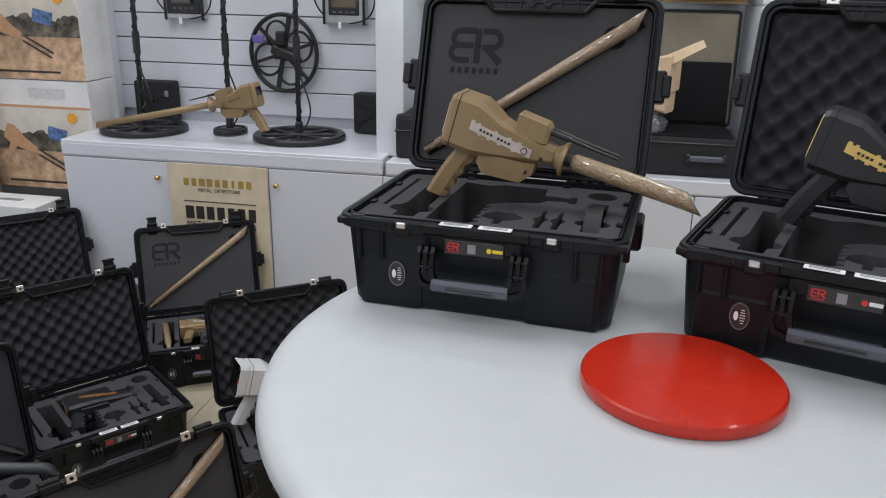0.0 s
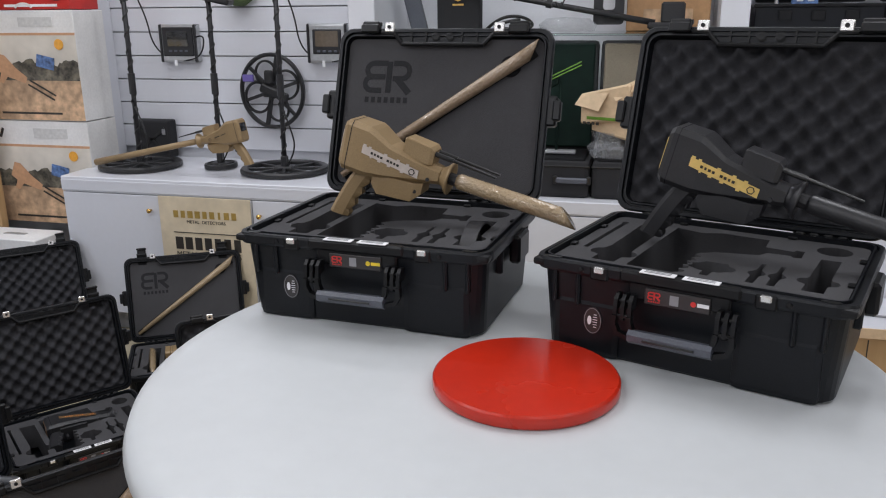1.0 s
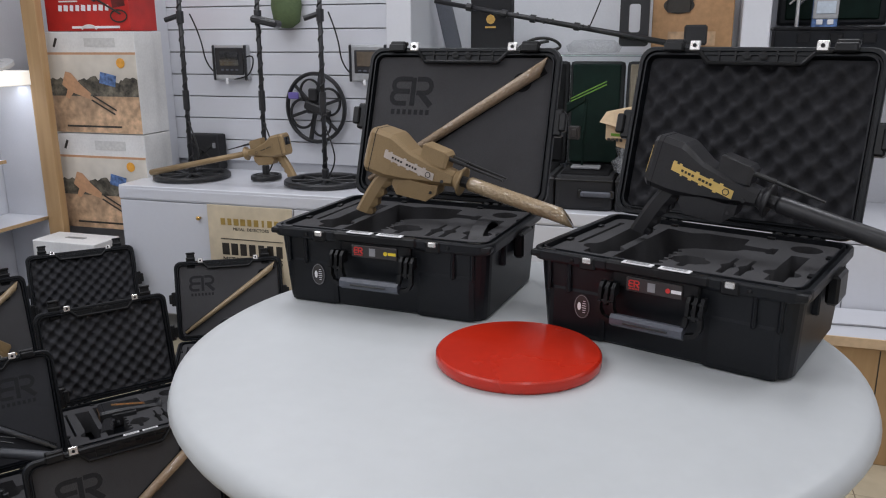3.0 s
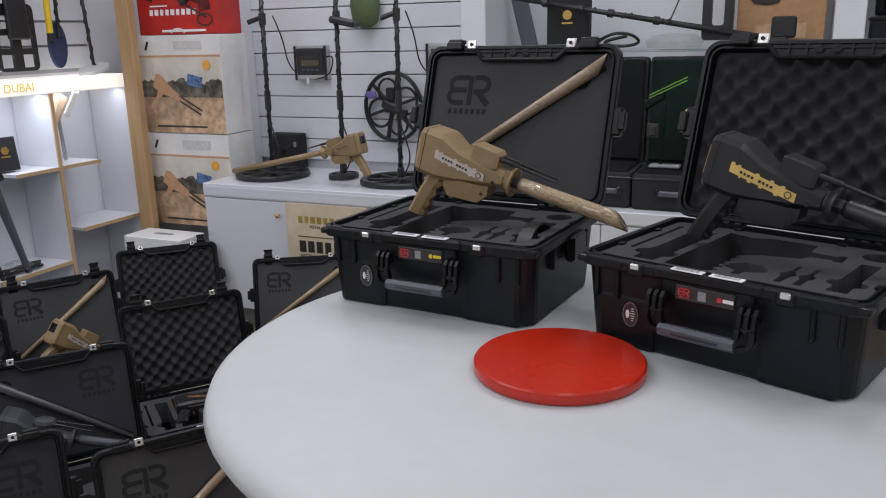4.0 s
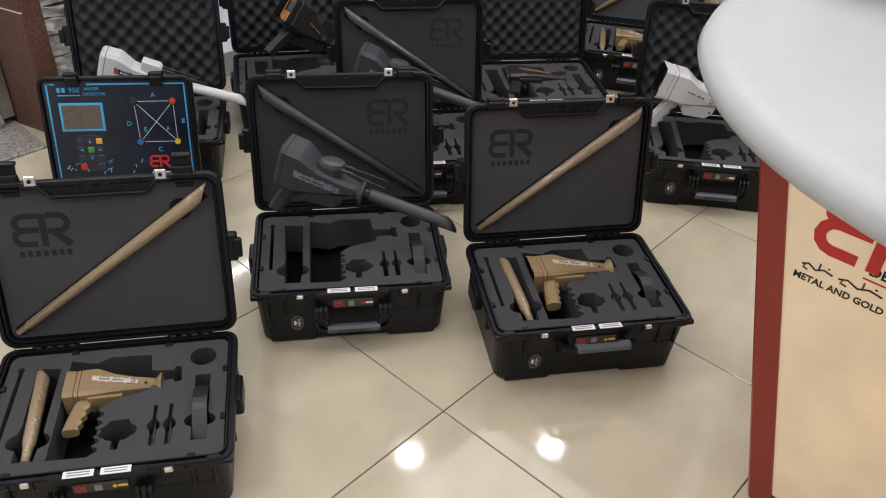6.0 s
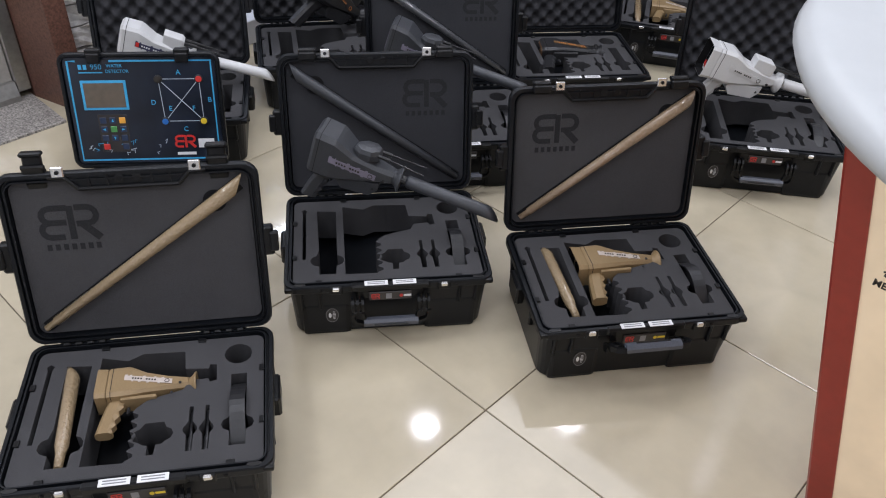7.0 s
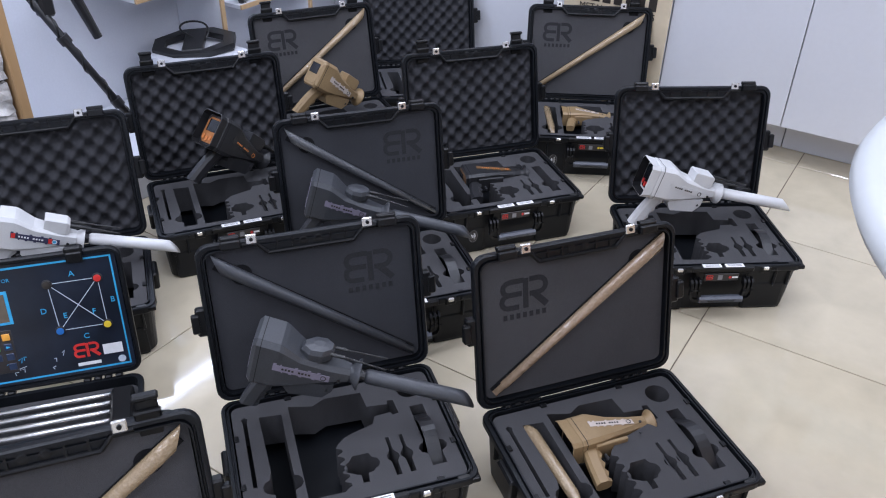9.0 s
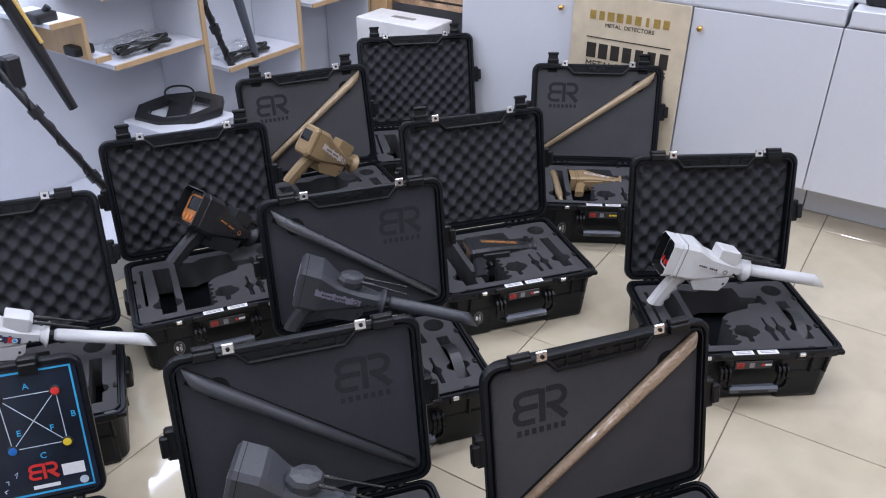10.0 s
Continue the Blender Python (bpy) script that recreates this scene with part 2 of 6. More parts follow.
def lathe(profile, n=32, bm=None, m=None):
    """A turned body round z from (radius, height) pairs."""
    bm = bm or bmesh.new()
    m = m or Matrix()
    rings = []
    for r, z in profile:
        rings.append([bm.verts.new(m @ Vector((r * math.cos(2 * math.pi * k / n), r * math.sin(2 * math.pi * k / n), z))) for k in range(n)])
    for a, b in zip(rings, rings[1:]):
        for k in range(n):
            bm.faces.new((a[k], a[(k + 1) % n], b[(k + 1) % n], b[k]))
    bm.faces.new(list(reversed(rings[0])))
    bm.faces.new(rings[-1])
    return bm


def loft(sections, bm=None, caps=True):
    """A skin over rings of equally many points."""
    bm = bm or bmesh.new()
    rings = [[bm.verts.new(p) for p in ring] for ring in sections]
    n = len(rings[0])
    for a, b in zip(rings, rings[1:]):
        for k in range(n):
            bm.faces.new((a[k], a[(k + 1) % n], b[(k + 1) % n], b[k]))
    if caps:
        bm.faces.new(list(reversed(rings[0])))
        bm.faces.new(rings[-1])
    bmesh.ops.recalc_face_normals(bm, faces=bm.faces)
    return bm


def round_rect(w, d, r, n=5):
    """Points of a rounded rectangle, anticlockwise."""
    out = []
    for cx, cy, a in ((w / 2 - r, d / 2 - r, 0), (-w / 2 + r, d / 2 - r, 90), (-w / 2 + r, -d / 2 + r, 180), (w / 2 - r, -d / 2 + r, 270)):
        for k in range(n + 1):
            t = radians(a + 90 * k / n)
            out.append((cx + r * math.cos(t), cy + r * math.sin(t)))
    return out


def plate(outer, holes, thick, name):
    """A plate with holes in it, its top at z = 0, as a mesh."""
    cu = bpy.data.curves.new(name, "CURVE")
    cu.dimensions, cu.fill_mode, cu.extrude = "2D", "BOTH", thick / 2
    for loop in (outer, *holes):
        sp = cu.splines.new("POLY")
        sp.points.add(len(loop) - 1)
        for p, (x, y) in zip(sp.points, loop):
            p.co = (x, y, 0, 1)
        sp.use_cyclic_u = True
    ob = bpy.data.objects.new(name, cu)
    scene.collection.objects.link(ob)
    me = bpy.data.meshes.new_from_object(ob.evaluated_get(bpy.context.evaluated_depsgraph_get()))
    bpy.data.objects.remove(ob)
    bpy.data.curves.remove(cu)
    bm = bmesh.new()
    bm.from_mesh(me)
    bpy.data.meshes.remove(me)
    bmesh.ops.translate(bm, verts=bm.verts, vec=(0, 0, -thick / 2))
    return bm


def add_stroke(bm, pts, w, h=0.0008, m=None, closed=False):
    """A flat stroke of width w along points in the plane, h thick."""
    m = m or Matrix()
    pts = [Vector((*p, 0)) for p in pts]
    n = len(pts)
    left, right = [], []
    for k, p in enumerate(pts):
        a = pts[k - 1] if (k or closed) else p
        b = pts[(k + 1) % n] if (k < n - 1 or closed) else p
        d = (b - a).normalized()
        u = Vector((-d.y, d.x, 0)) * w / 2
        left.append(p + u), right.append(p - u)
    rings = []
    for a, b in zip(left, right):
        rings.append([bm.verts.new(m @ (q + Vector((0, 0, z)))) for q, z in ((a, 0), (a, h), (b, h), (b, 0))])
    pairs = list(zip(rings, rings[1:])) + ([(rings[-1], rings[0])] if closed else [])
    for a, b in pairs:
        for k in range(4):
            bm.faces.new((a[k], b[k], b[(k + 1) % 4], a[(k + 1) % 4]))
    if not closed:
        bm.faces.new(rings[0]), bm.faces.new(list(reversed(rings[-1])))
    return bm


def circle_points(r, n):
    return [(r * math.cos(2 * math.pi * k / n), r * math.sin(2 * math.pi * k / n)) for k in range(n)]


def arc(cx, cy, r, a0, a1, n=6, ry=None):
    return [(cx + r * math.cos(radians(a0 + (a1 - a0) * k / n)), cy + (ry or r) * math.sin(radians(a0 + (a1 - a0) * k / n))) for k in range(n + 1)]


def text_mesh(body, size, thick=0.0005, bold=0.0, align="CENTER"):
    cu = bpy.data.curves.new("lettering", "FONT")
    cu.body, cu.size, cu.extrude, cu.offset, cu.align_x, cu.align_y, cu.resolution_u = body, size, thick, bold, align, "CENTER", 3
    ob = bpy.data.objects.new("lettering", cu)
    scene.collection.objects.link(ob)
    me = bpy.data.meshes.new_from_object(ob.evaluated_get(bpy.context.evaluated_depsgraph_get()))
    bpy.data.objects.remove(ob)
    bm = bmesh.new()
    bm.from_mesh(me)
    return bm


def placed(bm, m):
    bmesh.ops.transform(bm, matrix=m, verts=bm.verts)
    return bm


def mark(bm, size, m=None, h=0.0008, caption=True):
    """The maker's mark as plain shapes, size wide, centred."""
    m = (m or Matrix()) @ Matrix.Diagonal((size, size, 1, 1))
    w = 0.105
    add_stroke(bm, [(-0.02, 0.27), (-0.30, 0.27)] + arc(-0.32, 0.135, 0.13, 90, 270) + [(-0.06, 0.005)], w, h, m)
    add_stroke(bm, [(-0.30, 0.005)] + arc(-0.34, -0.13, 0.135, 90, 270) + [(-0.12, -0.265)], w, h * 0.75, m)
    add_stroke(bm, [(0.02, 0.30), (0.02, -0.31)], 0.11, h * 1.3, m)
    add_stroke(bm, [(0.1, 0.27), (0.28, 0.27)] + arc(0.29, 0.12, 0.15, 90, -90) + [(0.1, -0.03)], w, h * 0.85, m)
    add_stroke(bm, [(0.20, -0.04), (0.46, -0.31)], 0.13, h * 1.15, m)
    if caption:
        for k in range(7):
            add_stroke(bm, [(-0.45 + 0.135 * k, -0.45), (-0.37 + 0.135 * k, -0.45)], 0.11, h, m)
    return bm


def hung(points, name, r, mat, parent=None, label="", n=6):
    """A smooth cable through points."""
    cu = bpy.data.curves.new(name, "CURVE")
    cu.dimensions, cu.bevel_depth, cu.bevel_resolution, cu.resolution_u = "3D", r, 2, n
    sp = cu.splines.new("NURBS")
    sp.points.add(len(points) - 1)
    for p, co in zip(sp.points, points):
        p.co = (*co, 1)
    sp.use_endpoint_u, sp.order_u = True, 3
    ob = bpy.data.objects.new(name, cu)
    scene.collection.objects.link(ob)
    me = bpy.data.meshes.new_from_object(ob.evaluated_get(bpy.context.evaluated_depsgraph_get()))
    bpy.data.objects.remove(ob)
    bm = bmesh.new()
    bm.from_mesh(me)
    return part(name, bm, mat, parent, label, True)


# ---- setting: floor, walls, ceiling ----
XW, XE, YS, YN = -3.25, 3.4, -2.6, 3.85

floor = tagged(part("floor", box(((XW + XE) / 2 - 0.1, (YS + YN) / 2, G - 0.064), (XE - XW + 0.6, YN - YS + 0.4, 0.12)), GROUT), "polished cream floor tiles with thin dark joints", "floor", kind="structure")
ceiling = tagged(part("ceiling", box((0.0, 0.6, CEIL + 0.05), (7.2, 7.0, 0.1)), WALL), "plain white painted shop ceiling", "ceiling", kind="structure")
wall_south = tagged(part("wall_south", box((0.0, YS - 0.05, CEIL / 2), (7.2, 0.1, CEIL)), WALL), "plain white painted wall", "wall", kind="structure")
wall_east = tagged(part("wall_east", box((XE + 0.05, 0.6, CEIL / 2), (0.1, 6.6, CEIL)), WALL), "plain white painted wall", "wall", kind="structure")
wall_north = tagged(part("wall_north", box((0.0, YN + 0.08, CEIL / 2), (7.2, 0.1, CEIL)), WALL), "white slatted display wall with dark grooves", "wall", kind="structure")
wall_west = tagged(part("wall_west", box((XW - 0.05, 2.57, CEIL / 2), (0.1, 2.54, CEIL)), WALL), "white painted wall behind the shelves", "wall", kind="structure")

# slatted boards of the display wall, with grooves between them
for z0 in [0.8595 + 0.1214 * k for k in range(17)]:
    part("slat", box((-1.605, YN + 0.015, z0 + 0.0580), (1.62, 0.03, 0.1160), 0.002), LAMINATE, wall_north)

# Grey sheet behind the slats, painting in the shade of their grooves.
GROOVE_SHADE = material("grey_groove_shade", (0.36, 0.36, 0.38), 0.5, 0.0)
part("groove_shade_backing", box((-1.605, YN + 0.0315, 1.90), (1.62, 0.003, 2.08)), GROOVE_SHADE, wall_north)

white_pillar = tagged(part("wall_pier", box((-2.408, 3.775, CEIL / 2), (0.106, 0.15, CEIL), 0.004), LAMINATE), "white laminate upright beside the slatted wall", "pillar", kind="structure")
white_pillar_2 = tagged(part("wall_pier", box((-0.785, 3.60, 0.797 + (CEIL - 0.797) / 2), (0.12, 0.50, CEIL - 0.797), 0.004), LAMINATE), "white laminate upright beside the display niche", "pillar", kind="structure")
white_pillar_3 = tagged(part("wall_pier", box((0.735, 3.65, 0.797 + (CEIL - 0.797) / 2), (0.11, 0.40, CEIL - 0.797), 0.004), LAMINATE), "white laminate upright beside the display niche", "pillar", kind="structure")
wood_upright = tagged(part("wood_upright", box((-2.838, 3.37, 1.3), (0.095, 0.05, 2.6), 0.004), WOOD), "pale oak upright board", "trim", kind="structure")

wood_edge = tagged(part("wood_edge", box((-2.640, 1.227, 1.3), (0.05, 0.032, 2.6), 0.003), WOOD), "pale oak edge board beside the stone wall", "trim", kind="structure")

# stone wall, marble jamb and glazed door beside it
brick_wall = tagged(part("wall_stone", box((-2.79, 1.03, CEIL / 2), (0.28, 0.35, CEIL)), MORTAR), "whitewashed rough split-stone wall with dark joints", "wall", kind="structure")
jamb_plan = [(-2.606, 0.779), (-2.606, 0.850), (-2.930, 0.850), (-2.930, 0.731), (-2.780, 0.731)]
marble_jamb = tagged(part("door_jamb", loft([[Vector((x, y, z)) for x, y in jamb_plan] for z in (G, CEIL)]), MARBLE), "polished dark red marble door jamb", "pillar", kind="structure")
joint_plan = [(-2.605, 0.778), (-2.605, 0.784), (-2.780, 0.734), (-2.780, 0.729)]
marble_joint = tagged(part("jamb_joint", loft([[Vector((x, y, z)) for x, y in joint_plan] for z in (0.418, 0.422)]), LABEL), "thin pale joint across the marble jamb", "joint", kind="structure")
side_panel = tagged(part("wall_side_panel", box((-2.955, 1.227, CEIL / 2), (0.58, 0.030, CEIL), 0.003), WALL), "white side panel between the stone wall and the shelves", "wall", kind="structure")
door_1 = tagged(thing("door_1"), "glazed entrance door in a brushed metal frame", "door", kind="structure")
part("door_frame", box((-2.80, 0.703, 1.05), (0.05, 0.05, 2.1), 0.004), DOOR_METAL, door_1)
part("door_frame", box((-2.80, -0.295, 1.05), (0.05, 0.05, 2.1), 0.004), DOOR_METAL, door_1)
part("door_shoe", loft([[Vector((x, y, z)) for x, z in ((-2.755, G + 0.006), (-2.755, G + 0.030), (-2.775, G + 0.075), (-2.825, G + 0.075), (-2.825, G + 0.006))] for y in (-0.268, 0.676)]), DOOR_METAL, door_1)
part("door_rail", box((-2.80, 0.204, 2.06), (0.05, 0.944, 0.08), 0.004), DOOR_METAL, door_1)
part("pane", box((-2.80, 0.204, 1.03), (0.012, 0.944, 1.98)), DOOR_GLASS, door_1)
wall_door = tagged(part("wall_west_front", box((-2.83, -1.47, CEIL / 2), (0.1, 2.29, CEIL)), WALL), "plain white painted wall", "wall", kind="structure")
wall_over = tagged(part("wall_over_door", box((-2.83, 0.205, 2.60), (0.1, 1.04, 0.99)), WALL), "plain white painted wall", "wall", kind="structure")
threshold = tagged(part("threshold", box((-2.66, 0.205, G + 0.004), (0.26, 1.04, 0.012), 0.002), GRANITE), "speckled grey granite threshold strip", "threshold", kind="structure")

# ---- white base cabinets along the back ----
def cabinet(x0, x1, top, y0=3.25, label="white gloss base cabinet with plain doors", knob=None, depth=0.6):
    ob = thing("base_cabinet", pose((x0 + x1) / 2, y0 + depth / 2, G), label=label, category="cabinet", group="base cabinets")
    w = x1 - x0
    top = top - G
    low = 0.157
    part("plinth", box((0, 0.08, low / 2), (w - 0.004, depth - 0.16, low - 0.002), 0.002), LAMINATE, ob)
    part("body", box((0, 0.012, (top + low) / 2), (w - 0.003, depth - 0.024, top - low - 0.002), 0.002), LAMINATE, ob)
    d = part("door", box((0, -depth / 2 - 0.002, (top + low) / 2), (w - 0.004, 0.018, top - low - 0.004), 0.002), LAMINATE, ob)
    if knob is not None:
        k = lathe([(0.006, 0), (0.005, 0.012), (0.011, 0.018), (0.011, 0.024), (0.004, 0.028)], 12, m=pose(knob - (x0 + x1) / 2, -depth / 2 - 0.011, 0.664 - G, 90))
        part("knob", k, BRASS, d, "round brass knob", True)
    return ob


cabinet(-2.305, -1.775, 0.735, knob=-1.829)
cabinet(-1.775, -1.305, 0.735)
cabinet(-1.305, -0.787, 0.735, knob=-1.265)
for x0, x1 in ((-0.787, -0.16), (-0.16, 0.49), (0.49, 1.14), (1.14, 1.79)):
    cabinet(x0, x1, 0.735, label="white gloss base cabinet with a plain door", knob=0.243 if x0 == -0.16 else None)
counter_top = tagged(part("counter_top", box((-1.548, 3.545, 0.773), (1.52, 0.61, 0.074), 0.004), LAMINATE), "white gloss counter top over the cabinets", "counter")
niche_top = tagged(part("counter_top", box((0.51, 3.545, 0.767), (2.57, 0.61, 0.06), 0.004), LAMINATE), "white gloss display counter top over the cabinets", "counter")

for top, x, w in ((counter_top, -1.548, 1.52), (niche_top, 0.51, 2.57)):
    part("edge_band", box((x, 3.2385, 0.770), (w - 0.006, 0.004, 0.050), 0.001), LAMINATE, top)

# advertising board between the cabinet doors
board = thing("advertising_board", pose(-1.539, 3.222, 0.40), label="cream and gold printed board with black lettering", category="sign")
part("panel", box((0, 0, 0.0), (0.470, 0.006, 0.68), 0.001), BOARD, board)

def letter_bars(widths, x0, z, pitch, h, mat, label):
    """A line of plain upright bars, each of a bold capital's size."""
    for k, w in enumerate(widths):
        part("letter_shape", box((x0 + pitch * k, -0.0045, z), (w, 0.002, h), 0.0008), mat, board, label)


letter_bars((0.025, 0.022, 0.028, 0.027, 0.022, 0.025, 0.012, 0.026, 0.024), -0.148, 0.258, 0.0372, 0.034, BOARD_GOLD, "gold letter-like shape")
part("lettering", placed(text_mesh("METAL  DETECTORS", 0.022), pose(0.006, -0.0045, 0.222, 90)), INK, board)
part("rule", box((0.006, -0.0045, 0.170), (0.345, 0.002, 0.0035)), INK, board)
letter_bars((0.040, 0.038, 0.036, 0.036, 0.032, 0.034, 0.034), -0.142, 0.118, 0.0500, 0.060, INK, "black letter-like shape")
part("lettering", placed(text_mesh("METAL DETECTORS", 0.038), pose(0.006, -0.0045, 0.062, 90)), INK, board)

# ---- cartons in the corner ----
def carton(m, w, h, d, band, label):
    ob = thing("carton", m, label=label, category="box", group="stacked cartons")
    part("body", box((0, 0, h / 2), (w, d, h - 0.002), 0.003), CARTON, ob)
    y = -d / 2 - 0.001
    p = h - band
    part("print", box((0, y, p / 2), (w - 0.004, 0.002, p - 0.006)), SKY_PRINT, ob, "printed desert picture")
    part("sand_print", box((0, y - 0.0015, p * 0.24), (w - 0.004, 0.002, p * 0.46)), SAND, ob)
    bm = bmesh.new()
    random.seed(4)
    pts = [(-w / 2 + 0.003, p * 0.47)] + [(-w / 2 + 0.003 + (w - 0.006) * k / 44, p * (0.64 + 0.035 * math.sin(k * 0.31 + 1) + 0.055 * random.random())) for k in range(45)] + [(w / 2 - 0.003, p * 0.47)]
    lo, hi = [bm.verts.new((x, y - 0.0022, z)) for x, z in pts], [bm.verts.new((x, y - 0.0034, z)) for x, z in pts]
    bm.faces.new(hi), bm.faces.new(list(reversed(lo)))
    part("rock_print", bm, ROCK_PRINT, ob)
    bm = bmesh.new()
    outline = [(-0.10, 0.055), (-0.065, 0.062), (0.01, 0.03), (0.085, 0.012), (0.085, -0.02), (-0.02, -0.032), (-0.035, -0.075), (-0.06, -0.075), (-0.06, -0.03), (-0.10, -0.02)]
    vs = [[bm.verts.new((x, dy, z)) for x, z in outline] for dy in (0, 0.0012)]
    bm.faces.new(vs[0]), bm.faces.new(list(reversed(vs[1])))
    part("device_print", placed(bm, pose(-0.10, y - 0.005, p * 0.56, 0, 24)), TAN_PRINT, ob)
    for k in (-1, 1):
        part("rod_print", placed(box((0.09, 0, 0.012 * k), (0.16, 0.002, 0.008)), pose(-0.02, y - 0.005, p * 0.46, 0, 28)), INK, ob)
    part("device_print", placed(box((0, 0, 0), (0.10, 0.002, 0.06)), pose(0.10, y - 0.005, p * 0.68, 0, 12)), BLUE_PRINT, ob)
    part("seal_print", lathe([(0.026, 0), (0.026, 0.002)], 14, m=pose(0.19, y - 0.003, p * 0.88, 90)), ORANGE_INK, ob)
    part("caption_bar", box((-0.02, y - 0.003, p * 0.09), (w * 0.62, 0.002, 0.010)), INK, ob)
    part("logo_shape", placed(box((0, 0, 0), (0.014, 0.002, 0.05)), pose(-w * 0.38, y - 0.001, h - band * 0.5, 0, 25)), INK, ob)
    part("caption_bar", box((w * 0.12, y, h - band * 0.5), (w * 0.34, 0.002, band * 0.4)), material("faint_print", (0.6, 0.59, 0.57), 0.6), ob)
    part("rule", box((0, y, p - 0.002), (w - 0.004, 0.003, 0.012)), TAN_PRINT, ob)
    return ob


carton(pose(-2.572, 3.565, 0.507), 0.580, 0.533, 0.23, 0.125, "white carton with a printed desert picture, stacked in the corner")
carton(pose(-2.568, 3.565, 1.042), 0.572, 0.535, 0.23, 0.11, "white carton with a printed desert picture, stacked in the corner")
def coil_print():
    """A printed oval coil outline."""
    return add_stroke(bmesh.new(), [(0.05 * math.cos(radians(20 * q)), 0.03 * math.sin(radians(20 * q))) for q in range(18)], 0.008, 0.002, closed=True)


red_carton = thing("carton", pose(-2.563, 3.565, 1.579), label="red printed carton on top of the stack", category="box", group="stacked cartons")
part("body", box((0, 0, 0.16), (0.53, 0.22, 0.318), 0.003), CARTON_RED, red_carton)
for k in range(9):
    x = -0.165 + 0.037 * k
    part("letter_shape", placed(box((0, 0, 0), ((0.022, 0.026, 0.020)[k % 3], 0.003, 0.030), 0.0006), pose(x, -0.112, 0.118, 0, 8)), LABEL, red_carton)
bm = bmesh.new()
for x, z, w, h, tilt in ((-0.19, 0.22, 0.10, 0.07, 20), (-0.05, 0.235, 0.14, 0.05, -12), (0.12, 0.22, 0.12, 0.09, 25), (0.2, 0.15, 0.08, 0.06, -8)):
    placed_box = box((0, 0, 0), (w, 0.0016, h), 0.0004, pose(x, -0.1105, z, 0, tilt))
    me = bpy.data.meshes.new("shade")
    placed_box.to_mesh(me)
    placed_box.free()
    bm.from_mesh(me)
    bpy.data.meshes.remove(me)
part("device_print", bm, material("dark_red_print", (0.10, 0.012, 0.010), 0.4, grain=0.5, scale=20, stain=0.3), red_carton, "dark machine picture")
part("caption_bar", box((-0.11, -0.112, 0.152), (0.12, 0.002, 0.007)), LABEL, red_carton)
part("device_print", placed(add_rod(rod((-0.2, 0, 0), (0.16, 0, 0), 0.006, n=6), (-0.02, 0, -0.01), (0.02, 0, 0.05), 0.016, n=6), pose(0.07, -0.112, 0.16, 0, 28)), INK, red_carton)
part("device_print", placed(coil_print(), pose(0.20, -0.112, 0.075, 90)), INK, red_carton)
part("caption_bar", box((0.05, -0.112, 0.020), (0.30, 0.003, 0.012)), LABEL, red_carton)
part("carry_tab", placed(add_stroke(bmesh.new(), arc(0, 0, 0.05, 20, 160, 8, 0.03), 0.010, 0.004), pose(0.01, -0.113, 0.0, 90)), CARTON, red_carton, "white cardboard carrying tab")
low_carton = thing("carton", pose(-2.615, 3.238, G), label="plain white carton standing on the floor", category="box", group="stacked cartons")
part("body", box((0, 0, 0.268), (0.40, 0.20, 0.536), 0.004), CARTON, low_carton)
part("tape", box((0, 0, 0.537), (0.12, 0.03, 0.003)), SILVER, low_carton)

# ---- shelf unit along the west wall ----
FX, BX = -2.95, -3.235
shelf_unit = thing("shelf_unit", label="white wall shelf unit with pale wood edges and a lit header", category="shelf")
part("back_panel", box((BX - 0.005, 2.345, 1.3), (0.012, 2.20, 2.6)), WALL, shelf_unit)
for y in (2.355, 2.905, 3.425):
    p = part("partition", box(((FX + BX) / 2, y, 0.66), (FX - BX - 0.012, 0.018, 1.3)), WALL, shelf_unit)
    part("edge", box((FX, y, 0.66), (0.010, 0.020, 1.3)), PINE, p)
part("header", box(((FX + BX) / 2, 2.345, 1.338), (FX - BX + 0.03, 2.20, 0.074), 0.004), LIGHTBOX, shelf_unit, "glowing white header box")
hdr = placed(text_mesh("DETECTORS", 0.060, 0.001), pose(FX + 0.018, 2.42, 1.338, 90, 0, 90))
part("lettering", hdr, SIGN_INK, shelf_unit, "gold lettering")
part("logo_shape", mark(bmesh.new(), 0.066, pose(FX + 0.018, 2.19, 1.338, 90, 0, 90), 0.002, False), SIGN_INK, shelf_unit)
part("lettering", placed(text_mesh("DUBAI", 0.060, 0.001), pose(FX + 0.018, 2.715, 1.338, 90, 0, 90)), SIGN_INK, shelf_unit, "gold lettering")
part("upright", box((-2.99, 2.415, 2.03), (0.05, 0.035, 1.3), 0.002), PINE, shelf_unit)


def shelf(y0, y1, z):
    s = part("shelf", box(((FX + BX) / 2, (y0 + y1) / 2, z - 0.009), (FX - BX - 0.012, y1 - y0 - 0.02, 0.016)), WALL, shelf_unit)
    part("edge", box((FX - 0.001, (y0 + y1) / 2, z - 0.009), (0.009, y1 - y0 - 0.02, 0.018)), PINE, s)


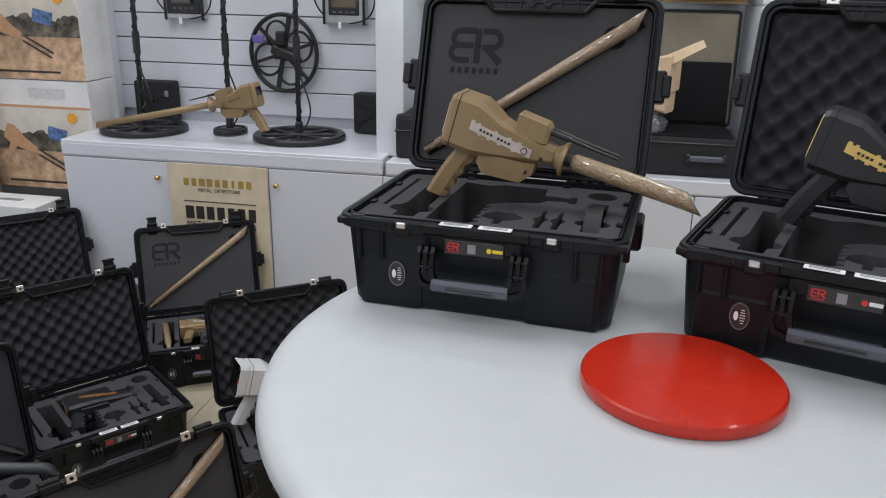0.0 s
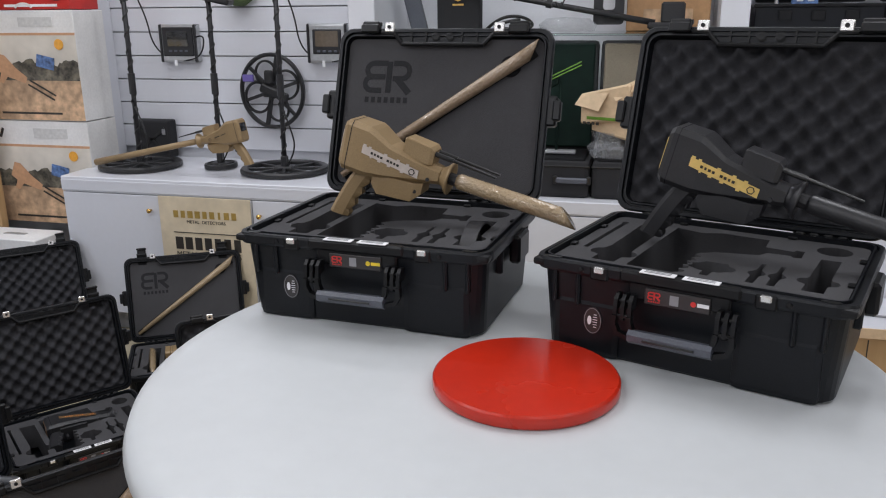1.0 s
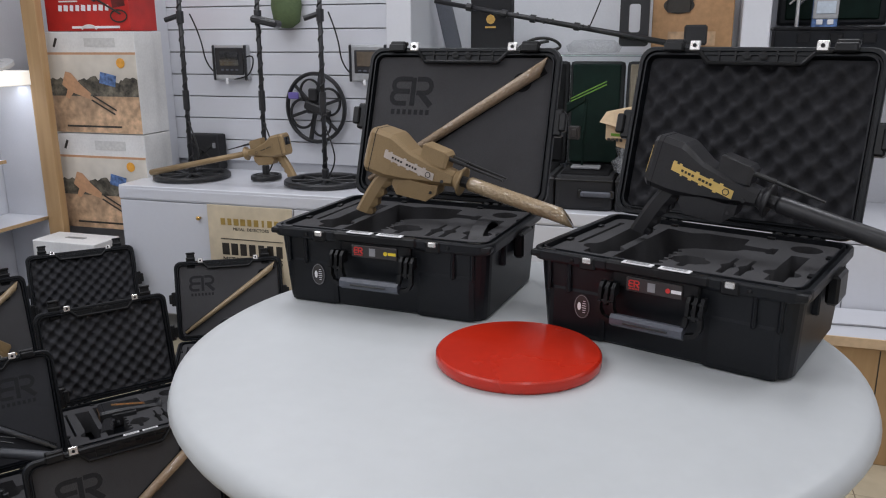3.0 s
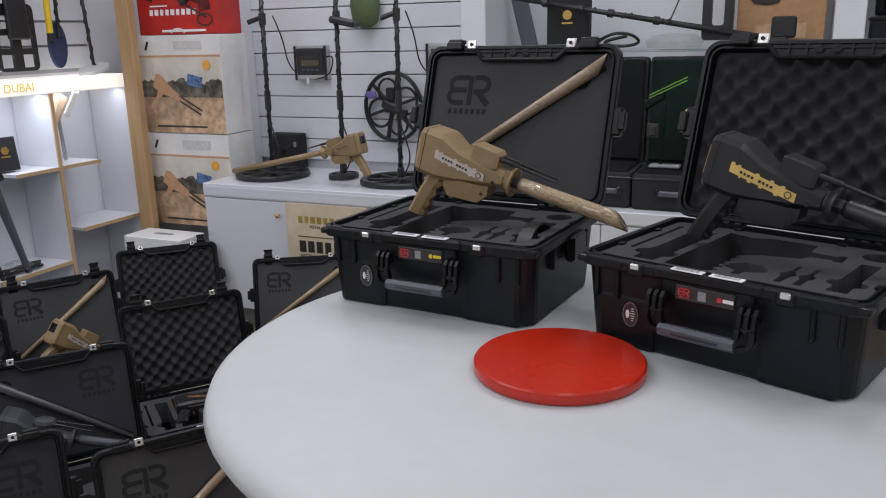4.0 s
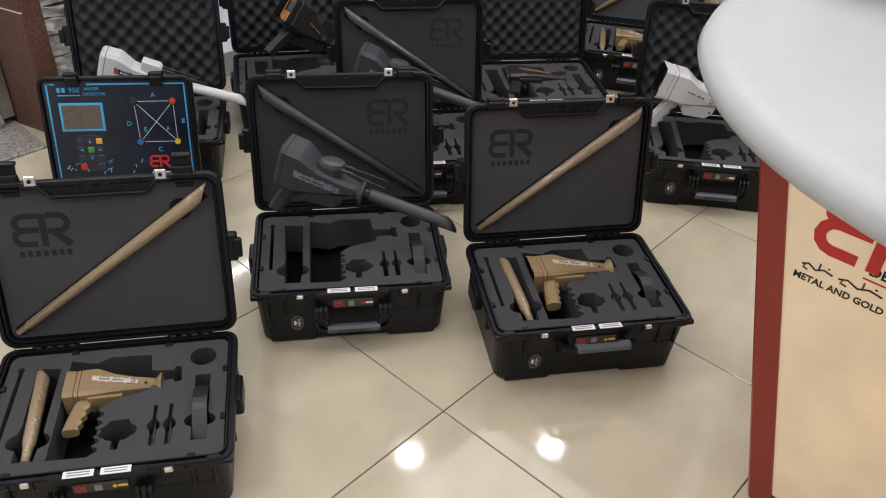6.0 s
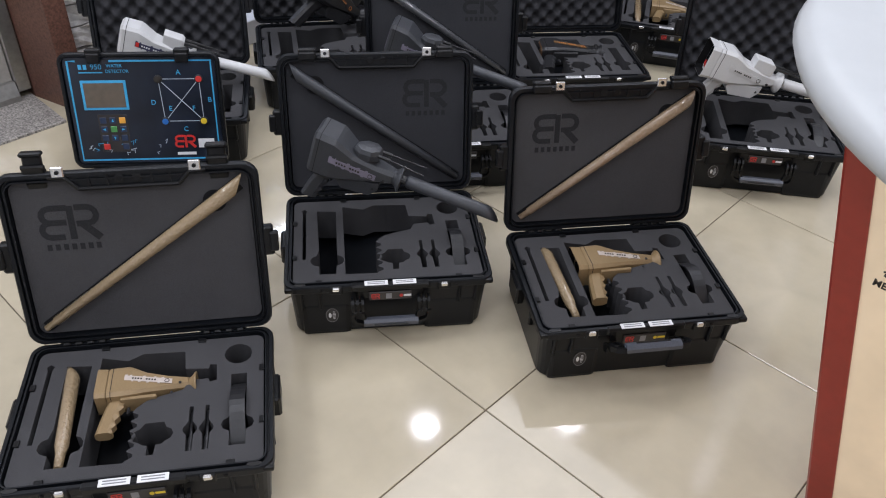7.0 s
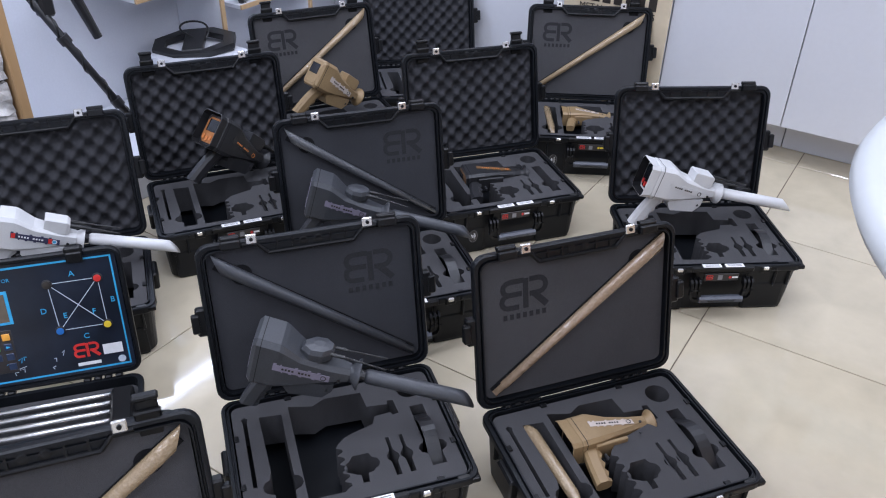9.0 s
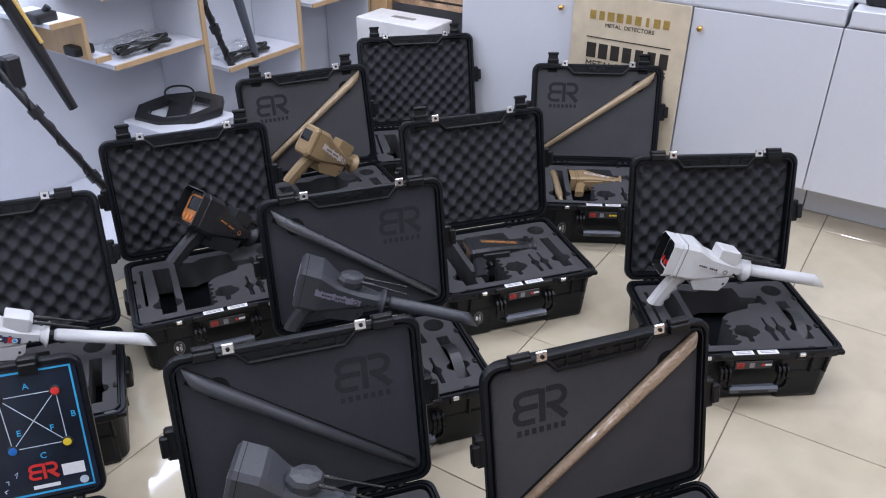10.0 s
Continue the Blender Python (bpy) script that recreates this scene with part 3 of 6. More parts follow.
for y0, y1, z in ((1.90, 2.355, 1.058), (1.92, 2.355, 0.805), (1.92, 2.355, 0.560), (1.71, 1.85, 0.752), (1.85, 1.93, 0.604), (2.63, 2.905, 0.920), (2.45, 2.905, 0.412), (2.905, 3.185, 0.922), (2.99, 3.425, 0.568)):
    shelf(y0, y1, z)
part("riser", box(((FX + BX) / 2, 1.845, 0.672), (FX - BX - 0.014, 0.014, 0.14)), PINE, shelf_unit)
part("plinth", box((-2.93, 2.335, G + 0.05), (0.60, 2.18, 0.10), 0.003), LAMINATE, shelf_unit)
# The same painted groove shade, behind the slats above the header.
part("groove_shade_backing", box((BX + 0.0015, 2.345, 1.99), (0.003, 2.20, 1.20)), GROOVE_SHADE, shelf_unit)
for z0 in [1.41 + 0.13 * k for k in range(9)]:
    part("slat", box((BX + 0.012, 2.345, z0 + 0.06), (0.02, 2.20, 0.118), 0.003), LAMINATE, shelf_unit)

# ---- round table ----
TC = (0.226, 1.196)
TOP = 0.985
table = thing("round_table", pose(*TC, G), label="round white gloss table on a red and cream lit pedestal", category="table")
R, TZ = 0.606, TOP - G
prof = [(0.02, TZ - 0.062), (R - 0.05, TZ - 0.062), (R - 0.018, TZ - 0.057), (R + 0.002, TZ - 0.044), (R + 0.010, TZ - 0.028), (R + 0.004, TZ - 0.012), (R - 0.010, TZ - 0.003), (R - 0.03, TZ), (0.02, TZ)]
part("tabletop", lathe(prof, 96), TABLE, table, "", True)
# four tapered wings with red edges and lit panels on both faces
AXIS, HALF, Z1 = Vector((0.019, -0.046, 0)), 0.050, TZ - 0.062


def wing_r(z):
    return 0.302 + 0.25 * z


for k in range(4):
    turn = Matrix.Translation(AXIS) @ pose(0, 0, 0, 0, 0, 180 + 90 * k)
    sec = [[Vector((wing_r(z) - 0.055, -HALF, z)), Vector((wing_r(z) - 0.006, -HALF, z)), Vector((wing_r(z), -HALF + 0.006, z)), Vector((wing_r(z), HALF - 0.006, z)), Vector((wing_r(z) - 0.006, HALF, z)), Vector((wing_r(z) - 0.055, HALF, z))] for z in (0.0, Z1)]
    part("edge_post", placed(loft(sec), turn), PED_RED, table, "red painted tapered edge post")
    part("bottom_rail", placed(box((0.16, 0, 0.02), (0.19, 2 * HALF, 0.04), 0.002), turn), PED_RED, table)
    part("inner_post", placed(box((0.062, 0, Z1 / 2), (0.024, 2 * HALF + 0.002, Z1), 0.002), turn), PED_RED, table)
    for s in (-1, 1):
        y0, y1 = s * (HALF - 0.004), s * (HALF - 0.016)
        ring4 = [[Vector((0.074, y, 0.04)), Vector((wing_r(0.04) - 0.055, y, 0.04)), Vector((wing_r(Z1) - 0.055, y, Z1)), Vector((0.074, y, Z1))] for y in (y0, y1)]
        part("lit_panel", placed(loft(ring4), turn), CREAM, table, "glowing cream acrylic panel")
# print on the panel that faces the walk
face = pose(AXIS.x, AXIS.y - HALF + 0.0035, 0, 90)
cx = 0.006 - TC[0] - AXIS.x
part("lettering", placed(text_mesh("METAL AND GOLD DETECTORS", 0.0185, bold=0.0005), face @ pose(cx, 0.540 - G, 0)), INK, table)
for x, w in ((-0.125, 0.055), (-0.060, 0.075), (0.022, 0.05), (0.080, 0.045)):
    bm = add_stroke(bmesh.new(), [(x, 0.0), (x + w * 0.2, 0.005), (x + w * 0.45, -0.003), (x + w * 0.7, 0.004), (x + w, 0.0)], 0.0034)
    add_stroke(bm, [(x + w * 0.1, 0.0), (x + w * 0.06, -0.006), (x + w * 0.22, -0.008)], 0.003)
    add_stroke(bm, [(x + w * 0.8, 0.010), (x + w * 0.86, 0.010)], 0.003)
    add_stroke(bm, [(x + w * 0.55, 0.0), (x + w * 0.55, 0.014)], 0.003)
    part("script_shape", placed(bm, face @ pose(cx, 0.566 - G, 0)), INK, table)
part("lettering", placed(text_mesh("DETECTORS", 0.026, bold=0.0007, align="LEFT"), face @ pose(cx - 0.02, 0.606 - G, 0)), INK, table)
part("rule", placed(box((0, 0, 0), (0.15, 0.003, 0.0012)), face @ pose(cx + 0.05, 0.588 - G, 0)), RED_INK, table)
part("logo_shape", mark(bmesh.new(), 0.20, face @ pose(cx - 0.02, 0.665 - G, 0), 0.001, False), RED_INK, table)

red_disc = tagged(part("round_tray", lathe([(0.02, 0), (0.143, 0), (0.146, 0.003), (0.146, 0.019), (0.143, 0.022), (0.02, 0.022)], 72), RED_DISC, None, "", False), "glossy red round disc lying on the table", "disc")
red_disc.matrix_basis = pose(0.252, 1.127, TOP)
ring_in, ring_out = circle_points(0.1462, 96), circle_points(0.1472, 96)
part("edge_band", loft([[Vector((x, y, z)) for x, y in pts] for pts, z in ((ring_in, 0.003), (ring_out, 0.005), (ring_out, 0.017), (ring_in, 0.019))], caps=False), RED_DISC, red_disc, "", True)

# ---- equipment cases ----
D, RIM = 0.375, 0.167


def ring(w, d, r, z, n=5):
    return [Vector((x, y, z)) for x, y in round_rect(w, d, r, n)]


def circle(cx, cy, r, n=14):
    return arc(cx, cy, r, 0, 360 * (n - 1) / n, n - 1)


def foam_holes(kind):
    """The cut-outs of the tray foam: x across, y towards the hinge."""
    slot = [(-0.209, -0.075), (-0.200, -0.075), (-0.200, 0.115), (-0.197, 0.128), (-0.205, 0.134), (-0.212, 0.128), (-0.209, 0.115)]
    grip = [(-0.168, -0.135), (-0.128, -0.135), (-0.126, -0.105)] + arc(-0.126, -0.083, 0.020, -80, 80, 5) + [(-0.123, -0.04), (-0.122, 0.12), (-0.172, 0.125), (-0.168, -0.04)] + arc(-0.170, -0.083, 0.020, 100, 260, 5) + [(-0.168, -0.105)]
    body = [(-0.105, -0.138), (-0.028, -0.14)]
    for k in range(5):
        y = -0.135 + 0.024 * k
        body += [(-0.024, y), (-0.012, y + 0.007), (-0.012, y + 0.014), (-0.024, y + 0.021)]
    body += [(-0.018, -0.008), (0.0, 0.008), (0.02, 0.016), (0.07, 0.030), (0.08, 0.052), (0.118, 0.055), (0.122, 0.045), (0.136, 0.048), (0.134, 0.092), (0.12, 0.094), (0.118, 0.082), (0.07, 0.088), (0.066, 0.138), (-0.02, 0.142), (-0.05, 0.125), (-0.104, 0.14)]
    tool = [(0.012, -0.128), (0.026, -0.128), (0.028, -0.105), (0.040, -0.103)] + arc(0.042, -0.080, 0.017, -80, 80, 4) + [(0.040, -0.05), (0.004, -0.05)] + arc(-0.002, -0.080, 0.017, 100, 260, 4) + [(0.004, -0.103), (0.012, -0.105)]
    pens = []
    for x in (0.090, 0.121):
        pens.append([(x - 0.006, -0.128), (x + 0.006, -0.128), (x + 0.007, -0.09)] + arc(x, -0.075, 0.014, -50, 50, 4) + [(x + 0.004, -0.055), (x + 0.004, -0.018), (x - 0.004, -0.018), (x - 0.004, -0.055)] + arc(x, -0.075, 0.014, 130, 230, 4) + [(x - 0.007, -0.09)])
    strap = [(0.165, -0.125), (0.197, -0.125), (0.197, -0.09)] + arc(0.197, -0.072, 0.016, -80, 80, 4) + [(0.197, -0.05), (0.197, 0.06), (0.165, 0.06), (0.165, -0.05)] + arc(0.165, -0.072, 0.016, 100, 260, 4) + [(0.165, -0.09)]
    return [slot, grip, body, tool, *pens, strap, circle(0.178, 0.118, 0.029)]


def sub(parent, name, bm, mat, m=None, label="", smooth=False):
    ob = part(name, bm, mat, parent, label, smooth)
    if m is not None:
        ob.matrix_basis = m
    return ob


def egg_sheet():
    bm = bmesh.new()
    nx, nz = 72, 54
    w, h = 0.463, 0.337
    grid = []
    for j in range(nz + 1):
        row = []
        for i in range(nx + 1):
            x, z = -w / 2 + w * i / nx, 0.019 + h * j / nz
            u, v = 2 * math.pi * x / 0.056, 2 * math.pi * z / 0.056
            hgt = 0.0165 * math.cos(u) * math.cos(v) + 0.002 * math.cos(2 * u) * math.cos(2 * v)
            edge = min(1.0, min(i, nx - i, j, nz - j) / 3)
            row.append(bm.verts.new((x, 0.012 - hgt * edge, z)))
        grid.append(row)
    for j in range(nz):
        for i in range(nx):
            bm.faces.new((grid[j][i], grid[j][i + 1], grid[j + 1][i + 1], grid[j + 1][i]))
    return bm


def hook(parent, x, up):
    """A latch lever on the lid's edge, swung up or lying flat."""
    m = pose(x, -0.004, 0.378, -78 if up else 0)
    bm = add_box(bmesh.new(), (0, -0.004, 0.006), (0.042, 0.018, 0.016), 0.003)
    if up:
        add_box(bm, (0, 0.012, 0.012), (0.038, 0.026, 0.012), 0.003)
        add_box(bm, (0, 0.03, 0.010), (0.042, 0.018, 0.020), 0.004)
        add_rod(bm, (-0.021, 0.002, 0.008), (0.021, 0.002, 0.008), 0.006, n=8)
    else:
        add_box(bm, (0, -0.012, -0.004), (0.044, 0.012, 0.020), 0.003)
        add_rod(bm, (-0.022, 0.0, 0.010), (0.022, 0.0, 0.010), 0.005, n=8)
    sub(parent, "latch", bm, CASE_TRIM, m)
    if up:
        lever = add_box(box((x, 0.004, 0.398), (0.036, 0.012, 0.040), 0.003), (x, 0.002, 0.415), (0.042, 0.020, 0.010), 0.003)
        add_rod(lever, (x - 0.021, -0.004, 0.390), (x + 0.021, -0.004, 0.390), 0.005, n=8)
        sub(parent, "latch_lever", lever, CASE_TRIM)


def make_case(lid_foam, tube, hooks, label):
    """An open equipment case, its origin under the middle of its base, its front towards -y."""
    ob = thing("equipment_case", label=label, category="equipment case", group="open equipment cases")
    r = RIM
    shell = [ring(0.452, 0.330, 0.035, 0.0), ring(0.466, 0.344, 0.035, 0.006), ring(0.483, 0.360, 0.032, r - 0.025), ring(0.487, 0.364, 0.032, r - 0.023), ring(0.501, 0.377, 0.030, r - 0.021),
             ring(0.505, 0.381, 0.030, r - 0.017), ring(0.505, 0.381, 0.030, r - 0.004), ring(0.501, 0.377, 0.028, r), ring(0.487, 0.363, 0.026, r), ring(0.485, 0.361, 0.026, r - 0.006),
             ring(0.478, 0.354, 0.024, r - 0.006), ring(0.476, 0.352, 0.022, r + 0.002), ring(0.470, 0.346, 0.02, r + 0.002), ring(0.465, 0.341, 0.02, 0.05)]
    part("body", loft(shell), CASE, ob)
    part("foam", placed(plate(round_rect(0.463, 0.339, 0.018, 4), foam_holes(0), 0.09, "foam"), pose(0, 0, r - 0.007)), FOAM, ob, "charcoal foam with cut-outs")
    # front: moulded swellings, ribs, corner lugs
    for x, w in ((-0.155, 0.12), (0.150, 0.13)):
        part("moulding", box((x, -0.164, 0.052), (w, 0.030, 0.104), 0.012, seg=2), CASE, ob)
    for x in (-0.212, -0.170, 0.170, 0.212):
        part("rib", box((x, -0.178, r - 0.048), (0.008, 0.018, 0.060), 0.003), CASE, ob)
    for x in (-0.244, 0.244):
        part("lug", box((x * 0.985, -0.177, r - 0.010), (0.022, 0.028, 0.013), 0.005, seg=2), CASE_TRIM, ob)
        for y in (-0.09, 0.10):
            part("rib", box((x, y, r - 0.04), (0.014, 0.008, 0.05), 0.003), CASE, ob)
        part("side_bracket", box((x * 1.04, 0.02, r - 0.04), (0.022, 0.075, 0.055), 0.005), CASE_TRIM, ob)
    part("bridge", add_box(box((0, -0.186, r - 0.009), (0.19, 0.018, 0.020), 0.004), (0, -0.183, r - 0.028), (0.16, 0.012, 0.034), 0.003), CASE_TRIM, ob)
    # latch seats with steel plates
    for x in (-0.13, 0.13):
        part("latch_seat", box((x, -0.188, r - 0.013), (0.032, 0.012, 0.024), 0.003), CASE_TRIM, ob)
        part("steel_plate", box((x, -0.193, r - 0.007), (0.017, 0.009, 0.011), 0.002), STEEL, ob, "small bright steel latch plate")
    for x, y in ((-0.10, 0.166), (0.10, 0.166), (-0.228, 0.07), (-0.228, -0.07), (0.228, 0.07), (0.228, -0.07), (-0.17, -0.166), (0.17, -0.166)):
        part("foam_clip", box((x, y, r - 0.0045), (0.016, 0.011, 0.004) if abs(x) < 0.2 else (0.011, 0.016, 0.004), 0.001), CASE_TRIM, ob)
    for x in (-0.162, 0.162):
        part("screw", lathe([(0.0045, 0), (0.0045, 0.003), (0.002, 0.004)], 10, m=pose(x, -0.1895, r - 0.012, 90)), CASE_TRIM, ob)
    # Flat black ovals on the rim paint in the shade of corner slots.
    for x in (-0.215, 0.215):
        part("corner_slot_shade", lathe([(0.0055, 0), (0.0055, 0.001)], 14, m=pose(x, -0.180, r + 0.0002) @ Matrix.Diagonal((2.6, 1, 1, 1))), ROD, ob)
    # labels
    for x in (-0.034, 0.034):
        lab = part("paper_label", box((x, -0.187, r + 0.0022), (0.056, 0.016, 0.0015)), LABEL, ob, "white printed label")
        for k in range(2):
            part("print_bar", box((x, -0.190 + 0.006 * k, r + 0.0034), (0.042, 0.0022, 0.0006)), PRINT_GREY, lab)
    q = r - 0.036
    plq = part("name_plate", box((0, -0.191, q), (0.104, 0.004, 0.026), 0.0015), PLATE, ob, "dark name plate with coloured marks")
    part("logo_shape", mark(bmesh.new(), 0.021, pose(-0.036, -0.1932, q + 0.002, 90), 0.0006), RED_INK, plq)
    part("code_patch", box((-0.004, -0.1932, q), (0.014, 0.0008, 0.016)), PRINT_GREY, plq)
    part("logo_shape", lathe([(0.0045, 0), (0.0045, 0.0008)], 12, m=pose(0.026, -0.1930, q, 90)), YELLOW_INK if tube == GOLD_SLEEVE else RED_INK, plq)
    part("print_bar", box((0.041, -0.1932, q), (0.018, 0.0008, 0.006)), YELLOW_INK if tube == GOLD_SLEEVE else LABEL, plq)
    st = part("oval_sticker", lathe([(0.0160, 0), (0.0160, 0.0012)], 24, m=pose(-0.142, -0.1795, 0.066, 90) @ Matrix.Diagonal((1, 1.5, 1, 1))), PLATE, ob, "dark oval printed sticker")
    oval = [(0.0147 * math.cos(radians(15 * q)), 0.0220 * math.sin(radians(15 * q))) for q in range(25)]
    part("print_line", placed(add_stroke(bmesh.new(), oval, 0.0009, 0.0005), pose(-0.142, -0.1809, 0.066, 90)), PRINT_GREY, st)
    part("print_bar", lathe([(0.0036, 0), (0.0036, 0.0008)], 16, m=pose(-0.1475, -0.1808, 0.066, 90) @ Matrix.Diagonal((1, 2.2, 1, 1))), LABEL, st)
    for k in range(6):
        part("print_bar", box((-0.1375, -0.1810, 0.055 + 0.0044 * k), (0.009 - 0.0016 * abs(k - 2.5), 0.0006, 0.0011)), LABEL, st)
    # carrying handle, hanging
    rail = [[Vector((x, -0.214 + y, 0.066 + z)) for y, z in ((-0.004, 0.013), (0.008, 0.011), (0.009, -0.008), (0.0, -0.011), (-0.010, -0.004), (-0.011, 0.007))] for x in (-0.066, -0.060, 0.060, 0.066)]
    h = part("handle", loft(rail), GRIP, ob, "grey rubber carrying handle")
    # Black bar on the uncut rail, standing in for a slot's shade.
    part("grip_slot_shade", box((0, -0.2255, 0.067), (0.082, 0.003, 0.004), 0.001), ROD, h)
    for s in (-1, 1):
        # three thin knuckles on a pin, an outer arm and a web down to the rail
        part("hinge_pin", rod((s * 0.064, -0.201, 0.119), (s * 0.096, -0.201, 0.119), 0.004, n=8), CASE_TRIM, h)
        fin = [(-0.189, 0.130), (-0.203, 0.131), (-0.211, 0.123), (-0.213, 0.112), (-0.214, 0.092), (-0.207, 0.088), (-0.204, 0.106), (-0.189, 0.108)]
        for x in (0.068, 0.080, 0.092):
            part("knuckle", loft([[Vector((s * (x + e), y, z)) for y, z in fin] for e in (-0.0032, 0.0032)]), CASE_TRIM, h)
        part("crosspiece", box((s * 0.080, -0.209, 0.096), (0.028, 0.008, 0.007), 0.002), CASE_TRIM, h)
        for line in ([(0.092, 0.098), (0.093, 0.082), (0.086, 0.068), (0.064, 0.061)], [(0.068, 0.098), (0.067, 0.086), (0.064, 0.078), (0.060, 0.070)]):
            secs = []
            for k, (x, z) in enumerate(line):
                ax = Vector(line[min(k + 1, 3)]) - Vector(line[max(k - 1, 0)])
                nx, nz = Vector((-ax.y, ax.x)).normalized() * 0.004
                secs.append([Vector((s * (x + nx), -0.217, z + nz)), Vector((s * (x - nx), -0.217, z - nz)), Vector((s * (x - nx), -0.205, z - nz)), Vector((s * (x + nx), -0.205, z + nz))])
            part("handle_arm", loft(secs), CASE_TRIM, h)
    # hinges
    for x in (-0.145, 0.145):
        bm = bmesh.new()
        for k in range(4):
            add_box(bm, (x - 0.036 + 0.024 * k, D / 2 + 0.004, RIM - 0.002), (0.017, 0.022, 0.014), 0.003)
        add_rod(bm, (x - 0.05, D / 2 + 0.006, RIM), (x + 0.05, D / 2 + 0.006, RIM), 0.004, n=8)
        part("hinge", bm, CASE_TRIM, ob)
    # lid, in its own frame: hinge line at z = 0, opening towards -y
    def lring(w, h, r, y):
        return [Vector((x, y, z + 0.1875)) for x, z in round_rect(w, h, r)]

    lid = part("lid", loft([lring(0.44, 0.318, 0.04, 0.060), lring(0.465, 0.343, 0.04, 0.052), lring(0.488, 0.364, 0.034, 0.014), lring(0.503, 0.377, 0.032, 0.010), lring(0.507, 0.381, 0.032, 0.006), lring(0.507, 0.381, 0.032, -0.005),
                            lring(0.501, 0.375, 0.03, -0.009), lring(0.487, 0.362, 0.028, -0.009), lring(0.484, 0.359, 0.027, -0.002), lring(0.478, 0.353, 0.025, -0.002), lring(0.475, 0.350, 0.024, -0.009), lring(0.469, 0.344, 0.022, -0.009), lring(0.465, 0.339, 0.02, 0.034)]), CASE, ob, "open lid standing upright")
    lid.matrix_basis = pose(0, D / 2 + 0.006, RIM + 0.004, -16.5)
    sec = []
    for y in (-0.005, 0.012):
        sec.append([Vector((x, y, z)) for x, z in ((-0.118, 0.370), (-0.098, 0.344), (0.098, 0.344), (0.118, 0.370), (0.118, 0.375), (-0.118, 0.375))])
    sub(lid, "lid_bridge", loft(sec), CASE)
    bm = bmesh.new()
    dip = [(-0.15, 0.368), (-0.118, 0.366), (-0.096, 0.342), (0.096, 0.342), (0.118, 0.366), (0.15, 0.368)]
    for a, c in zip(dip, dip[1:]):
        add_rod(bm, (a[0], -0.007, a[1]), (c[0], -0.007, c[1]), 0.005, n=8)
    sub(lid, "lid_bridge_lip", bm, CASE_TRIM)
    for x in (-0.075, -0.04, 0.045, 0.08):
        sub(lid, "lid_rib", box((x, -0.006, 0.358), (0.004, 0.006, 0.026)), CASE_TRIM)
    for x in (-0.017, 0.017):
        sub(lid, "lock_eye", lathe([(0.008, 0), (0.010, 0.003), (0.006, 0.004)], 14, m=pose(x, -0.005, 0.359, 90)), CASE_TRIM)
    for s in (-1, 1):
        sub(lid, "steel_plate", box((s * 0.13, -0.010, 0.379), (0.024, 0.006, 0.022), 0.002), STEEL, label="small bright steel latch plate")
        sub(lid, "plate_bolt", lathe([(0.0045, 0), (0.004, 0.003)], 10, m=pose(s * 0.13, -0.013, 0.379, 90)), CASE_TRIM)
        bm = add_box(box((s * 0.260, 0.006, 0.20), (0.024, 0.024, 0.066), 0.004), (s * 0.273, -0.004, 0.20), (0.018, 0.018, 0.044), 0.003)
        add_rod(bm, (s * 0.258, 0.004, 0.175), (s * 0.258, 0.004, 0.225), 0.007, n=8)
        sub(lid, "side_latch", bm, CASE_TRIM)
        hook(lid, s * 0.175, hooks)
    if lid_foam == "egg":
        sub(lid, "foam", egg_sheet(), EGG, None, "black egg-crate foam", True)
    else:
        d = 1 if lid_foam == "right" else -1
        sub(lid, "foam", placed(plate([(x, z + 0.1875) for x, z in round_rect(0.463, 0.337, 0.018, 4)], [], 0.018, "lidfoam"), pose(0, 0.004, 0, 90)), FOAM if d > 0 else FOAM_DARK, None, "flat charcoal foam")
        sub(lid, "pressed_mark", mark(bmesh.new(), 0.118, pose(-d * 0.128, 0.0038, 0.268, 90), 0.0006), DEBOSS)
        # Flat dark disc, painting in the shade of a finger recess.
        sub(lid, "finger_hole_shade", lathe([(0.024, 0), (0.024, 0.0015)], 18, m=pose(d * 0.160, 0.004, 0.296, 90)), FOAM_DEEP)
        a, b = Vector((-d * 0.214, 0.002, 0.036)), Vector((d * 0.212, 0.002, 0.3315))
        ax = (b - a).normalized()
        # Flat dark sheet, painting in the shade along the tube's bed.
        sub(lid, "tube_groove_shade", loft([[a + Vector((0, -0.002, 0)) + ax.cross(Vector((0, 1, 0))) * s for s in (-0.012, 0.012)] + [b + Vector((0, -0.002, 0)) + ax.cross(Vector((0, 1, 0))) * s for s in (0.0145, -0.0145)],
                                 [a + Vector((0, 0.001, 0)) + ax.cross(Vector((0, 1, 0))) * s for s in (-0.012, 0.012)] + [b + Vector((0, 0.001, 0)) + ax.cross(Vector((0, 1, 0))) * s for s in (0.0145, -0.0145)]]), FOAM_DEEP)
    return ob


